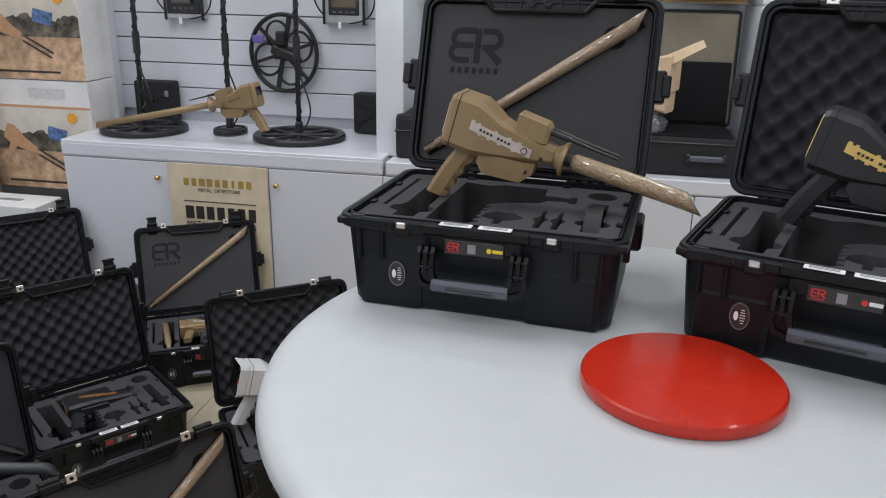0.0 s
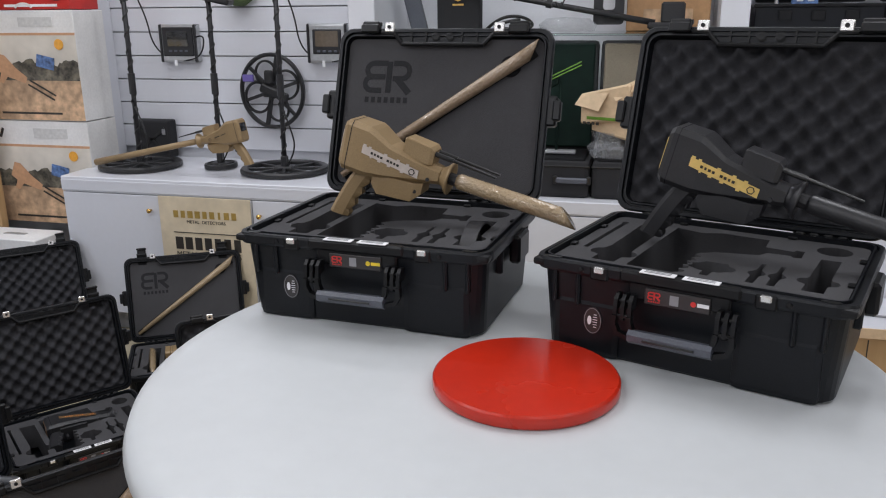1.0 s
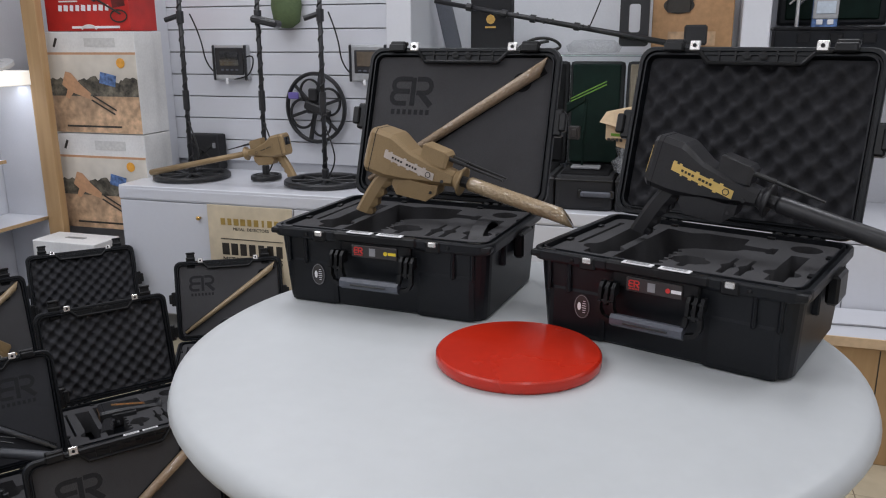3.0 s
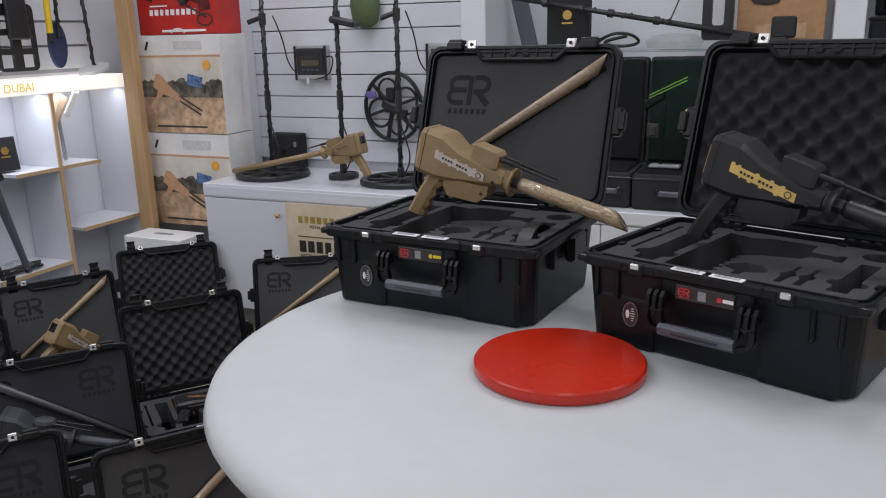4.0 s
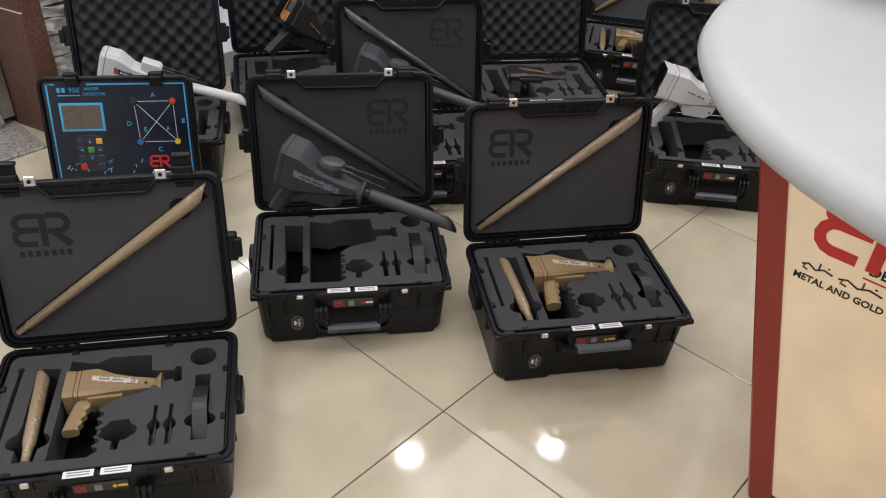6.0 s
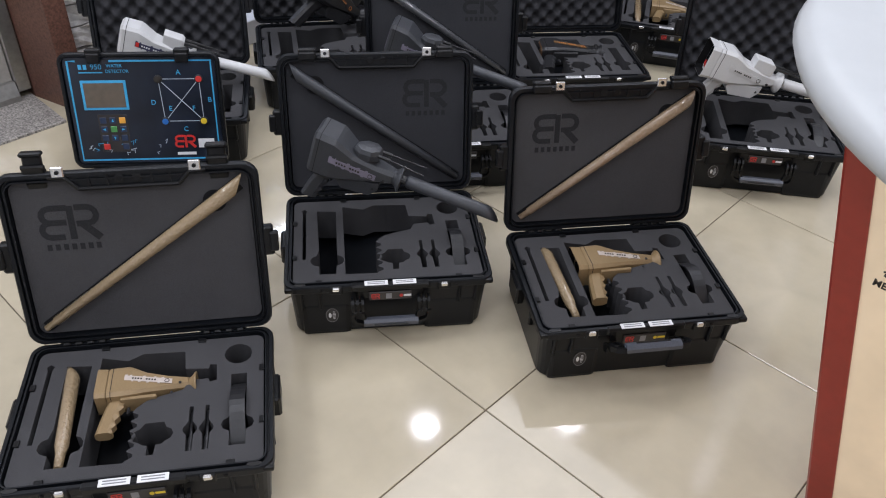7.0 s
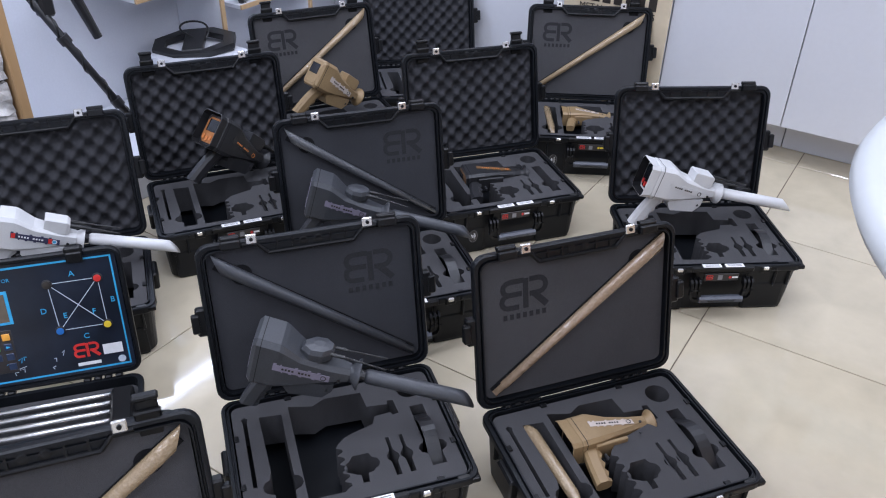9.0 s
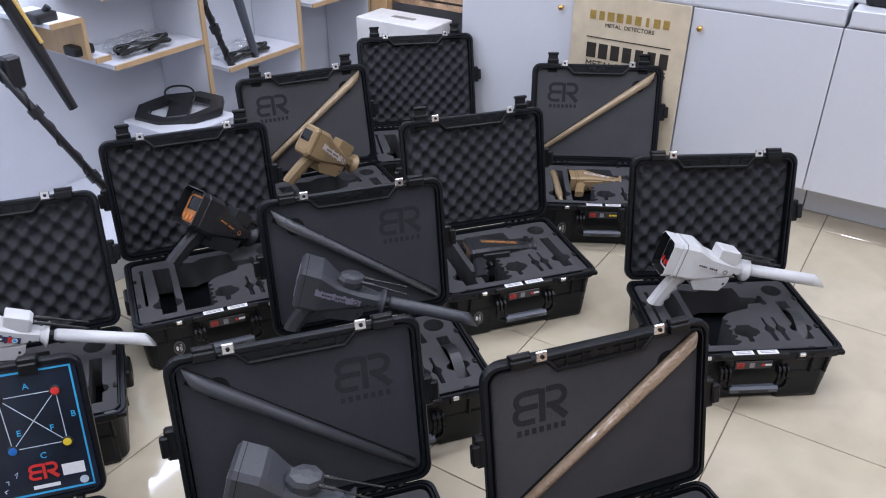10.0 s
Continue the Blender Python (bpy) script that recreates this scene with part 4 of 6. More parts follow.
def shaft_tube(mat, d, m, label):
    """A tapered shaft lying across a lid's foam."""
    a, b = Vector((-d * 0.214, -0.006, 0.036)), Vector((d * 0.225, -0.006, 0.340))
    ax = (b - a).normalized()
    side, out = ax.cross(Vector((0, 1, 0))).normalized(), Vector((0, 1, 0))
    secs = []
    for t, r, cut in ((0.0, 0.0080, 0), (0.05, 0.0080, 0), (0.052, 0.0106, 0), (0.5, 0.0126, 0), (0.89, 0.0154, 0), (0.97, 0.0154, 0.021)):
        p = a + (b - a) * t
        secs.append([p + (side * math.cos(q) + out * math.sin(q)) * r + ax * cut * math.cos(q) * d for q in [2 * math.pi * k / 14 for k in range(14)]])
    ob = part("shaft_tube", loft(secs), mat, None, "", True)
    ob.matrix_basis = m
    return tagged(ob, label, "shaft tube", "shaft tubes in the lids")


def oct_ring(x, h, w, z=0.0, c=0.28):
    """A chamfered section of a detector body, across x."""
    cy, cz = w * c, h * c
    p = [(w / 2, -h / 2 + cz), (w / 2, h / 2 - cz), (w / 2 - cy, h / 2), (-w / 2 + cy, h / 2), (-w / 2, h / 2 - cz), (-w / 2, -h / 2 + cz), (-w / 2 + cy, -h / 2), (w / 2 - cy, -h / 2)]
    return [Vector((x, y, q + z)) for y, q in p]


def make_detector(paint, strip, sleeve, label, tube=True, antennas=2, panel=None, ink=INK, hood=False, lower=True, flange=0.033, tall=1.0):
    """A pistol-shaped handheld detector, nose along +x, its origin at the middle of the rear."""
    ob = thing("handheld_detector", label=label, category="detector", group="handheld detectors")
    def swell(x):
        return 1 + (tall - 1) * min(1.0, max(0.0, 1 - x / 0.2))

    def shape(x, top, bot, w, c=0.10):
        q = swell(x)
        return oct_ring(x, (top - bot) * q, w * q, (top + bot) * q / 2, c)

    part("body", loft([shape(-0.004, 0.044, -0.044, 0.064), shape(0.004, 0.051, -0.050, 0.076), shape(0.052, 0.050, -0.051, 0.080), shape(0.062, 0.046, -0.050, 0.079), shape(0.098, 0.026, -0.043, 0.070), shape(0.155, 0.014, -0.033, 0.054, 0.16), shape(0.205, 0.010, -0.025, 0.040, 0.26)]), paint, ob)
    part("seam", loft([shape(0.0125, 0.0516, -0.0512, 0.0778), shape(0.0142, 0.0516, -0.0512, 0.0779)], caps=False), DEBOSS, ob)
    part("nose", lathe([(0.018, 0.2), (0.019, 0.207), (0.023, 0.214), (flange, 0.222), (flange + 0.0005, 0.2255), (flange - 0.004, 0.226), (0.017, 0.223), (0.012, 0.222)], 20, m=pose(0, 0, -0.008, 0, 90) @ pose(0, 0, 0)), paint, ob, "", True)
    part("socket", rod((0.215, 0, -0.008), (0.238, 0, -0.008), 0.0125), BLACK, ob)
    # display
    part("bezel", loft([oct_ring(-0.0055, 0.074, 0.06, 0, 0.15), oct_ring(-0.003, 0.078, 0.064, 0, 0.15)]), panel or strip, ob)
    part("screen", box((-0.006, 0, 0.014), (0.003, 0.044, 0.036), 0.001), SCREEN, ob)
    if hood:
        part("hood", loft([shape(0.0, 0.050, -0.049, 0.075), shape(-0.026, 0.052, -0.051, 0.080), shape(-0.027, 0.0505, -0.0495, 0.077)], caps=False), paint, ob)
        part("hood_lining", loft([shape(-0.0268, 0.0505, -0.0495, 0.077), shape(-0.0045, 0.045, -0.044, 0.068)], caps=False), FOAM_DEEP, ob)
        for k in range(4):
            part("print_shape", box((-0.0075, -0.022 + 0.014 * k, -0.026 + 0.004 * (k % 2)), (0.002, 0.008, 0.014)), RED_INK if paint is WHITE else ink, ob)
    # grip with finger notches
    sec = []
    for k in range(17):
        t = k / 16
        p = Vector(((0.056 if lower else 0.030) - (0.046 if lower else 0.026) * t ** 0.65, 0, -0.042 - 0.111 * t))
        fw = 0.023 - 0.004 * t + (0.0035 * math.cos(t * 25) if 0.15 < t < 0.9 else 0.002)
        sec.append([p + Vector((fw, 0.009, 0)), p + Vector((0.010, 0.0145, 0)), p + Vector((-0.012, 0.0145, 0)), p + Vector((-0.020, 0.008, 0)), p + Vector((-0.020, -0.008, 0)), p + Vector((-0.012, -0.0145, 0)), p + Vector((0.010, -0.0145, 0)), p + Vector((fw, -0.009, 0))])
    part("grip", loft(sec), paint, ob)
    # battery housing below
    if not lower:
        bm = box((0.082, 0, -0.053), (0.09, 0.05, 0.010), 0.002)
    else:
        bm = loft([[Vector((0.072, y, z)) for y, z in ((-0.026, -0.045), (0.026, -0.045), (0.026, -0.062), (-0.026, -0.062))], [Vector((0.088, y, z)) for y, z in ((-0.029, -0.040), (0.029, -0.040), (0.027, -0.080), (-0.027, -0.080))],
                   [Vector((0.160, y, z)) for y, z in ((-0.027, -0.034), (0.027, -0.034), (0.025, -0.073), (-0.025, -0.073))], [Vector((0.178, y, z)) for y, z in ((-0.023, -0.030), (0.023, -0.030), (0.022, -0.052), (-0.022, -0.052))]])
    part("battery_housing", bm, paint, ob)
    part("trigger", box((0.056, 0, -0.078), (0.008, 0.014, 0.022), 0.003), BLACK, ob)
    # top module with antennas
    if lower and tall > 1.1:
        part("module", lathe([(0.018, 0.018), (0.034, 0.022), (0.036, 0.040), (0.030, 0.050), (0.012, 0.053)], 8, m=pose(0.128, 0, 0.0, 0, 0, 22.5) @ Matrix.Diagonal((1.05, 0.80, 1, 1))), paint, ob)
    elif lower:
        part("module", loft([oct_ring(0.122, 0.036, 0.044, 0.030, 0.05), oct_ring(0.125, 0.040, 0.046, 0.030, 0.05), oct_ring(0.178, 0.038, 0.046, 0.027, 0.05), oct_ring(0.186, 0.030, 0.040, 0.025, 0.08)]), paint, ob)
    if antennas:
        for y in (-0.012, 0.012)[:antennas]:
            part("antenna", add_rod(rod((0.155, y, 0.040), (0.185, y, 0.040), 0.0045, n=10), (0.185, y, 0.040), (0.275, y * 1.5, 0.037), 0.0022, n=8) if tall > 1.1 else add_rod(rod((0.180, y, 0.033), (0.225, y, 0.031), 0.0052, n=10), (0.225, y, 0.031), (0.315, y * 1.2, 0.026), 0.0036, 0.0022, n=10), ROD, ob, "thin black antenna rod")
    # side strips, flush with the tapering flank
    for s in (-1, 1):
        yy = [s * 0.0401 * swell(0.045), s * 0.0352 * swell(0.098), s * 0.0276 * swell(0.165)]
        xx = [0.045, 0.098, 0.165]
        sec = [[Vector((x, y, z)), Vector((x, y + s * 0.0012, z)), Vector((x, y + s * 0.0012, z - 0.016)), Vector((x, y, z - 0.016))] for x, y, z in zip(xx, yy, (0.012, 0.004, -0.006))]
        bm = loft(sec)

        def flank(x):
            return swell(x) * (0.0401 - 0.0049 * (x - 0.045) / 0.053 if x < 0.098 else 0.0352 - 0.0076 * (x - 0.098) / 0.067)

        def low(x):
            return 0.004 - (0.151 if x < 0.098 else 0.149) * (x - 0.098)

        for x, up in ((0.049, 1), (0.060, 1), (0.064, -1), (0.083, -1), (0.094, 1), (0.104, -1), (0.121, 1), (0.132, -1), (0.141, 1)):
            add_box(bm, (x, s * (flank(x) + 0.0003), low(x) - 0.008 + up * 0.0088), (0.0065, 0.0014, 0.0045))
        st = part("side_strip", bm, strip, ob, "printed name strip with a jagged edge")
        if strip is STRIP_BLUE:
            for x in (0.051, 0.140):
                part("strip_end", box((x, s * (flank(x) + 0.0010), low(x) - 0.008), (0.011, 0.0012, 0.015)), RED_INK, st)
            part("badge_disc", lathe([(0.0065, 0), (0.0065, 0.0010)], 16, m=pose(0.152, s * (flank(0.152) + 0.0008), low(0.152) - 0.008, 90 if s < 0 else -90)), CYAN, st)
        for k in range(9):
            if k == 4:
                continue
            x = 0.066 + 0.0070 * k
            y, z = s * (flank(x) + 0.0016), low(x) - 0.008
            bm = box((x, y, z), ((0.0044, 0.0036, 0.0048)[k % 3], 0.0010, 0.0046))
            part("letter_shape", bm, ink, st)
        hexa = [(0.0062 * math.cos(radians(60 * q)), 0.0062 * math.sin(radians(60 * q))) for q in range(6)]
        part("badge_shape", placed(add_stroke(bmesh.new(), hexa + hexa[:1], 0.0018, 0.0008), pose(0.152, s * (flank(0.152) + 0.0014), low(0.152) - 0.008, 90 if s < 0 else -90)), ink, st)
    for x, z in ((0.185, -0.018), (0.165, -0.05)):
        part("screw", lathe([(0.004, 0), (0.004, 0.002)], 8, m=pose(x, -0.0235, z, 90)), BLACK, ob)
    if tube:
        secs = []
        for t, r in ((0.236, 0.0115), (0.244, 0.0165), (0.435, 0.0168), (0.468, 0.0168)):
            secs.append([Vector((t + (0.02 * math.cos(q) if t > 0.465 else 0), r * math.sin(q), -0.008 - r * math.cos(q) * 1.0)) for q in [2 * math.pi * k / 16 for k in range(16)]])
        part("shaft", loft(secs), sleeve, ob, "", True)
    return ob


CASES = {
    "a": (-0.068, 1.482, TOP, -5.5, 18.5), "b": (0.538, 1.385, TOP, -19.2, 17.0), "c": (-1.170, 0.942, G, 51.2, 14.5), "d": (-0.662, 1.263, G, 52.8, 13.0),
    "e": (-1.098, 0.221, G, 53.5, 15.0), "f": (-2.192, 0.945, G, 53.0, 17.5), "g": (-2.159, 1.574, G, 55.6, 13.1), "h": (-1.487, 1.527, G, 52.2, 12.6),
    "i": (-2.239, 2.234, G, 58.4, 14.0), "j": (-2.206, 2.825, G, 44.6, 16.5), "k": (-1.501, 2.179, G, 51.5, 14.4), "l": (-1.449, 2.842, G, 30.0, 16.0), "m": (-0.789, 2.247, G, 37.0, 14.5),
}
first = {}
KINDS = {"a": ("right", GOLD_SLEEVE, False), "b": ("egg", GREY_SLEEVE, False), "c": ("left", GREY_SLEEVE, False), "d": ("right", GOLD_SLEEVE, False), "e": ("right", GOLD_SLEEVE, True), "f": ("egg", GREY_SLEEVE, False), "g": ("egg", GREY_SLEEVE, True),
         "h": ("left", GREY_SLEEVE, False), "i": ("right", GOLD_SLEEVE, True), "j": ("egg", GREY_SLEEVE, True), "k": ("egg", GREY_SLEEVE, True), "l": ("right", GOLD_SLEEVE, True), "m": ("egg", GREY_SLEEVE, False)}
LABELS = {"egg": "open black hard case with egg-crate foam lid", "right": "open black hard case with grey foam lid", "left": "open black hard case with grey foam lid"}
for key, (cx, cy, cz, yaw, lean) in CASES.items():
    kind = KINDS[key]
    at = pose(cx, cy, cz, 0, 0, yaw)
    label = LABELS[kind[0]] + (", on the white table" if cz > 0.5 else ", on the floor")
    if kind in first:
        case = copy_thing(first[kind], at)
    else:
        case = first[kind] = make_case(*kind, label)
        case.matrix_basis = at
    case["label"] = label
    lid_at = pose(0, D / 2 + 0.006, RIM + 0.004, -lean)
    for ch in case.children:
        if ch.name.startswith("lid"):
            ch.matrix_basis = lid_at
    if key == "d":
        for ch in case.children:
            if ch.name.startswith("handle"):
                ch.matrix_basis = Matrix.Translation((0, -0.200, 0.118)) @ pose(0, 0, 0, -115) @ Matrix.Translation((0, 0.200, -0.118))
    if kind[0] != "egg":
        gold = kind[0] == "right"
        shaft_tube((GOLD_SLEEVE if key in "eil" else BROWN_SLEEVE) if gold else GREY if key == "c" else GREY_SLEEVE, 1 if gold else -1, at @ lid_at, "tan shaft tube in clear film, set in the case lid" if gold else "dark grey shaft tube in film, set in the case lid")

# ---- handheld detectors ----
STRIP_WHITE = material("pale_strip", (0.56, 0.49, 0.44), 0.4)
STRIP_GOLD = material("gold_strip", (0.72, 0.50, 0.15), 0.4, 0.0)
STRIP_VIOLET = material("violet_strip", (0.22, 0.20, 0.26), 0.4)
COPPER = material("copper_print", (0.38, 0.15, 0.045), 0.4)
STRIP_BROWN = material("dull_copper_strip", (0.16, 0.085, 0.035), 0.4)
STRIP_BLUE = material("navy_red_strip", (0.05, 0.05, 0.10), 0.4)


def in_case(key, x, y, z, tilt, yaw=0, roll=0):
    cx, cy, cz, a, _ = CASES[key]
    return pose(cx, cy, cz, 0, 0, a) @ pose(x, y, z + 0.031, 0, 0, yaw) @ pose(0, 0, 0, 0, tilt) @ pose(0, 0, 0, roll)


gold_up = make_detector(GOLD, STRIP_WHITE, GOLD_SLEEVE, "tan handheld detector with a film-wrapped shaft, propped on its case")
gold_up.matrix_basis = in_case("a", -0.102, 0.02, 0.286, 15)
black_up = make_detector(BLACK, STRIP_GOLD, BLACK, "black handheld detector with a gold strip, propped on its case", antennas=1)
black_up.matrix_basis = in_case("b", -0.090, 0.02, 0.297, 14)
grey_up = make_detector(GREY, STRIP_VIOLET, GREY, "dark grey handheld detector with a violet strip, propped on its case", flange=0.034, tall=1.22)
grey_up.matrix_basis = in_case("c", -0.160, 0.095, 0.356, 15, -19)
copy_thing(grey_up, in_case("h", -0.182, 0.13, 0.345, 15.5, -17))
white_up = make_detector(WHITE, STRIP_BLUE, WHITE, "white handheld detector with a navy strip, propped on its case", ink=LABEL)
white_up.matrix_basis = in_case("f", -0.120, 0.05, 0.315, 18)
white_up_2 = make_detector(WHITE, WHITE, WHITE, "white handheld detector with a dark hooded screen, propped on its case", panel=SCREEN, hood=True)
white_up_2.matrix_basis = in_case("m", -0.182, 0.040, 0.314, 14, 4) @ Matrix.Scale(1.05, 4)
gold_flat = make_detector(GOLD, STRIP_WHITE, GOLD_SLEEVE, "tan handheld detector lying in the case foam", tube=False, antennas=0, hood=True, lower=False, panel=SCREEN)
gold_flat.matrix_basis = in_case("d", -0.080, 0.055, 0.118, 0, 1, -90) @ Matrix.Scale(0.88, 4)
copy_thing(gold_flat, in_case("e", -0.080, 0.055, 0.118, 0, 1, -90) @ Matrix.Scale(0.88, 4))
copy_thing(gold_flat, in_case("l", -0.080, 0.055, 0.118, 0, 1, -90) @ Matrix.Scale(0.88, 4))
black_flat = make_detector(BLACK, STRIP_BROWN, BLACK, "black handheld detector with an orange strip lying in the case foam", tube=False, antennas=0, lower=False, ink=ORANGE)
black_flat.matrix_basis = in_case("k", -0.095, 0.050, 0.122, 0, -4, -90)
gold_faced = make_detector(GOLD, STRIP_WHITE, GOLD_SLEEVE, "tan handheld detector with its screen turned outwards, propped on its case", tube=False, antennas=0, panel=GOLD)
gold_faced.matrix_basis = in_case("i", -0.070, 0.05, 0.335, 36, 16) @ Matrix.Scale(1.1, 4)
black_faced = make_detector(BLACK, BLACK, BLACK, "black handheld detector with orange lettering, propped on its case", tube=False, panel=COPPER, ink=ORANGE, hood=True)
black_faced.matrix_basis = in_case("g", -0.022, 0.045, 0.352, 41, 30) @ Matrix.Scale(1.12, 4)


# ---- small things in the cases ----
def tan_sleeve(key):
    """A short film-wrapped grip piece lying in its slot."""
    a, b = Vector((-0.158, 0.112, 0.155)), Vector((-0.146, -0.128, 0.150))
    ax = (b - a).normalized()
    side, upv = ax.cross(Vector((0, 0, 1))).normalized(), Vector((0, 0, 1))
    secs = [[a + (b - a) * t + (side * math.cos(q) + upv * math.sin(q)) * rr + ax * sk * math.cos(q) for q in [2 * math.pi * j / 14 for j in range(14)]] for t, rr, sk in ((0.0, 0.0135, -0.012), (0.04, 0.0150, -0.012), (0.80, 0.0135, 0), (0.87, 0.0095, 0), (1.0, 0.008, 0))]
    ob = part("shaft_piece", loft(secs), GOLD_SLEEVE, None, "", True)
    cx, cy, cz, a2, _ = CASES[key]
    ob.matrix_basis = pose(cx, cy, cz, 0, 0, a2)
    tagged(ob, "short tan shaft piece in clear film, in the foam", "shaft piece", "shaft pieces")


for key in "del":
    tan_sleeve(key)


def arm_strap(key):
    """A curved black band standing in its slot."""
    sec = []
    for j in range(13):
        t = j / 12
        y, z = -0.112 + 0.168 * t, 0.112 + 0.068 * math.sin(math.pi * (0.10 + 0.80 * t))
        sec.append([Vector((0.166, y, z)), Vector((0.196, y, z)), Vector((0.196, y, z - 0.004)), Vector((0.166, y, z - 0.004))])
    ob = part("arm_strap", loft(sec), BLACK)
    cx, cy, cz, a2, _ = CASES[key]
    ob.matrix_basis = pose(cx, cy, cz, 0, 0, a2)
    tagged(ob, "curved dark rubber arm strap set in the foam", "strap", "arm straps")


for key in "acdehm":
    arm_strap(key)


def pen_tools(key):
    for x in (0.090, 0.121):
        ob = thing("probe_tool", pose(CASES[key][0], CASES[key][1], CASES[key][2], 0, 0, CASES[key][3]) @ pose(x, 0, 0.146), label="small black probe tool lying in the foam", category="tool", group="probe tools")
        part("grip", rod((0, -0.124, 0), (0, -0.088, 0), 0.0055, n=10), BLACK, ob)
        part("tip", rod((0, -0.088, 0), (0, -0.022, 0), 0.003, n=8), BLACK, ob)


for key in "deg":
    pen_tools(key)

# ---- water detector case with a control panel in its lid ----
wc = thing("control_case", pose(-1.753, 0.595, G, 0, 0, 50), label="open black case with a navy and cyan control panel lid", category="control case")
WD, WR = 0.31, 0.142
part("body", loft([ring(0.385, 0.27, 0.03, 0), ring(0.395, 0.28, 0.03, 0.006), ring(0.41, 0.295, 0.028, WR - 0.02), ring(0.425, 0.31, 0.028, WR - 0.014), ring(0.425, 0.31, 0.028, WR - 0.003), ring(0.42, 0.305, 0.026, WR), ring(0.40, 0.285, 0.022, WR), ring(0.395, 0.28, 0.02, WR - 0.045)]), CASE, wc)
part("foam", placed(plate(round_rect(0.392, 0.277, 0.018, 4), [], 0.02, "foam"), pose(0, 0, WR - 0.024)), FOAM, wc)
for x in (-0.12, 0.12):
    bm = bmesh.new()
    for k in range(4):
        add_box(bm, (x - 0.036 + 0.024 * k, WD / 2 + 0.004, WR), (0.017, 0.022, 0.014), 0.003)
    part("hinge", bm, CASE_TRIM, wc)
wl = part("lid", loft([[Vector((x, y, z + 0.1625)) for x, z in round_rect(w, h, rr)] for w, h, rr, y in ((0.37, 0.27, 0.03, 0.05), (0.40, 0.30, 0.03, 0.045), (0.415, 0.315, 0.028, 0.012), (0.425, 0.325, 0.028, 0.006), (0.425, 0.325, 0.028, -0.005), (0.418, 0.318, 0.026, -0.008), (0.406, 0.306, 0.022, -0.008), (0.402, 0.302, 0.02, 0.004))]), CASE, wc)
wl.matrix_basis = pose(0, WD / 2 + 0.006, WR + 0.004, -13.5)


def on_panel(name, bm, mat, label=""):
    return part(name, bm, mat, wl, label)


def pu(u, v):
    """A place on the panel from its top left corner."""
    return -0.198 + 0.396 * u, 0.311 - 0.297 * v


part("panel", box((0, 0.002, 0.1625), (0.400, 0.006, 0.300), 0.001), PANEL, wl, "navy printed control panel")
PM = pose(0, -0.0012, 0, 90)
on_panel("border", add_stroke(bmesh.new(), [pu(0.08, 0.03), pu(0.025, 0.03), pu(0.025, 0.97), pu(0.975, 0.97), pu(0.975, 0.03), pu(0.30, 0.03)], 0.0055, 0.0006, PM), CYAN, "cyan border line")
x0, z0 = pu(0.240, 0.345)
on_panel("screen_frame", box((x0, -0.0016, z0), (0.120, 0.002, 0.082), 0.0008), CYAN)
on_panel("screen", box((x0, -0.0026, z0), (0.106, 0.002, 0.068)), LCD, "unlit grey liquid crystal display")
nodes = [(0.61, 0.20, INK), (0.885, 0.20, RED_INK), (0.625, 0.60, BLUE_INK), (0.89, 0.60, YELLOW_INK)]
for a, b in ((0, 1), (1, 3), (3, 2), (2, 0), (0, 3), (1, 2)):
    on_panel("link_line", add_stroke(bmesh.new(), [pu(*nodes[a][:2]), pu(*nodes[b][:2])], 0.0016, 0.0005, PM), PALE)
for u, v, mt in nodes:
    x, z = pu(u, v)
    k = on_panel("jack", lathe([(0.0115, 0), (0.0115, 0.003), (0.009, 0.004)], 18, m=pose(x, -0.001, z, 90)), BLACK)
    part("jack_core", lathe([(0.0085, 0), (0.0085, 0.002), (0.004, 0.0025)], 14, m=pose(x, -0.0045, z, 90)), mt, k)
for ch, u, v in (("A", 0.75, 0.14), ("B", 0.945, 0.40), ("C", 0.76, 0.68), ("D", 0.56, 0.42), ("E", 0.67, 0.48), ("F", 0.83, 0.48)):
    x, z = pu(u, v)
    on_panel("lettering", placed(text_mesh(ch, 0.019), pose(x, -0.0015, z, 90)), CYAN)
for word, u, v, sz in (("WATER", 0.33, 0.075, 0.012), ("DETECTOR", 0.345, 0.125, 0.012)):
    x, z = pu(u, v)
    on_panel("lettering", placed(text_mesh(word, sz), pose(x, -0.0015, z, 90)), CYAN)
x, z = pu(0.17, 0.085)
on_panel("lettering", placed(text_mesh("950", 0.020), pose(x + 0.016, -0.0015, z, 90)), CYAN)
for dx in (-0.026, -0.013):
    on_panel("letter_bar", box((x + dx, -0.0014, z), (0.009, 0.001, 0.013)), CYAN)
x, z = pu(0.17, 0.135)
on_panel("caption_bar", box((x, -0.0014, z), (0.062, 0.001, 0.003)), CYAN)
KEY_NAVY = material("navy_key", (0.022, 0.04, 0.09), 0.4)
x, z = pu(0.265, 0.71)
on_panel("key_field", box((x, -0.0008, z), (0.078, 0.0012, 0.108), 0.0005), PLATE)
keys = {(2, 0): ORANGE_INK, (1, 1): GREEN_INK, (0, 3): RED_INK, }
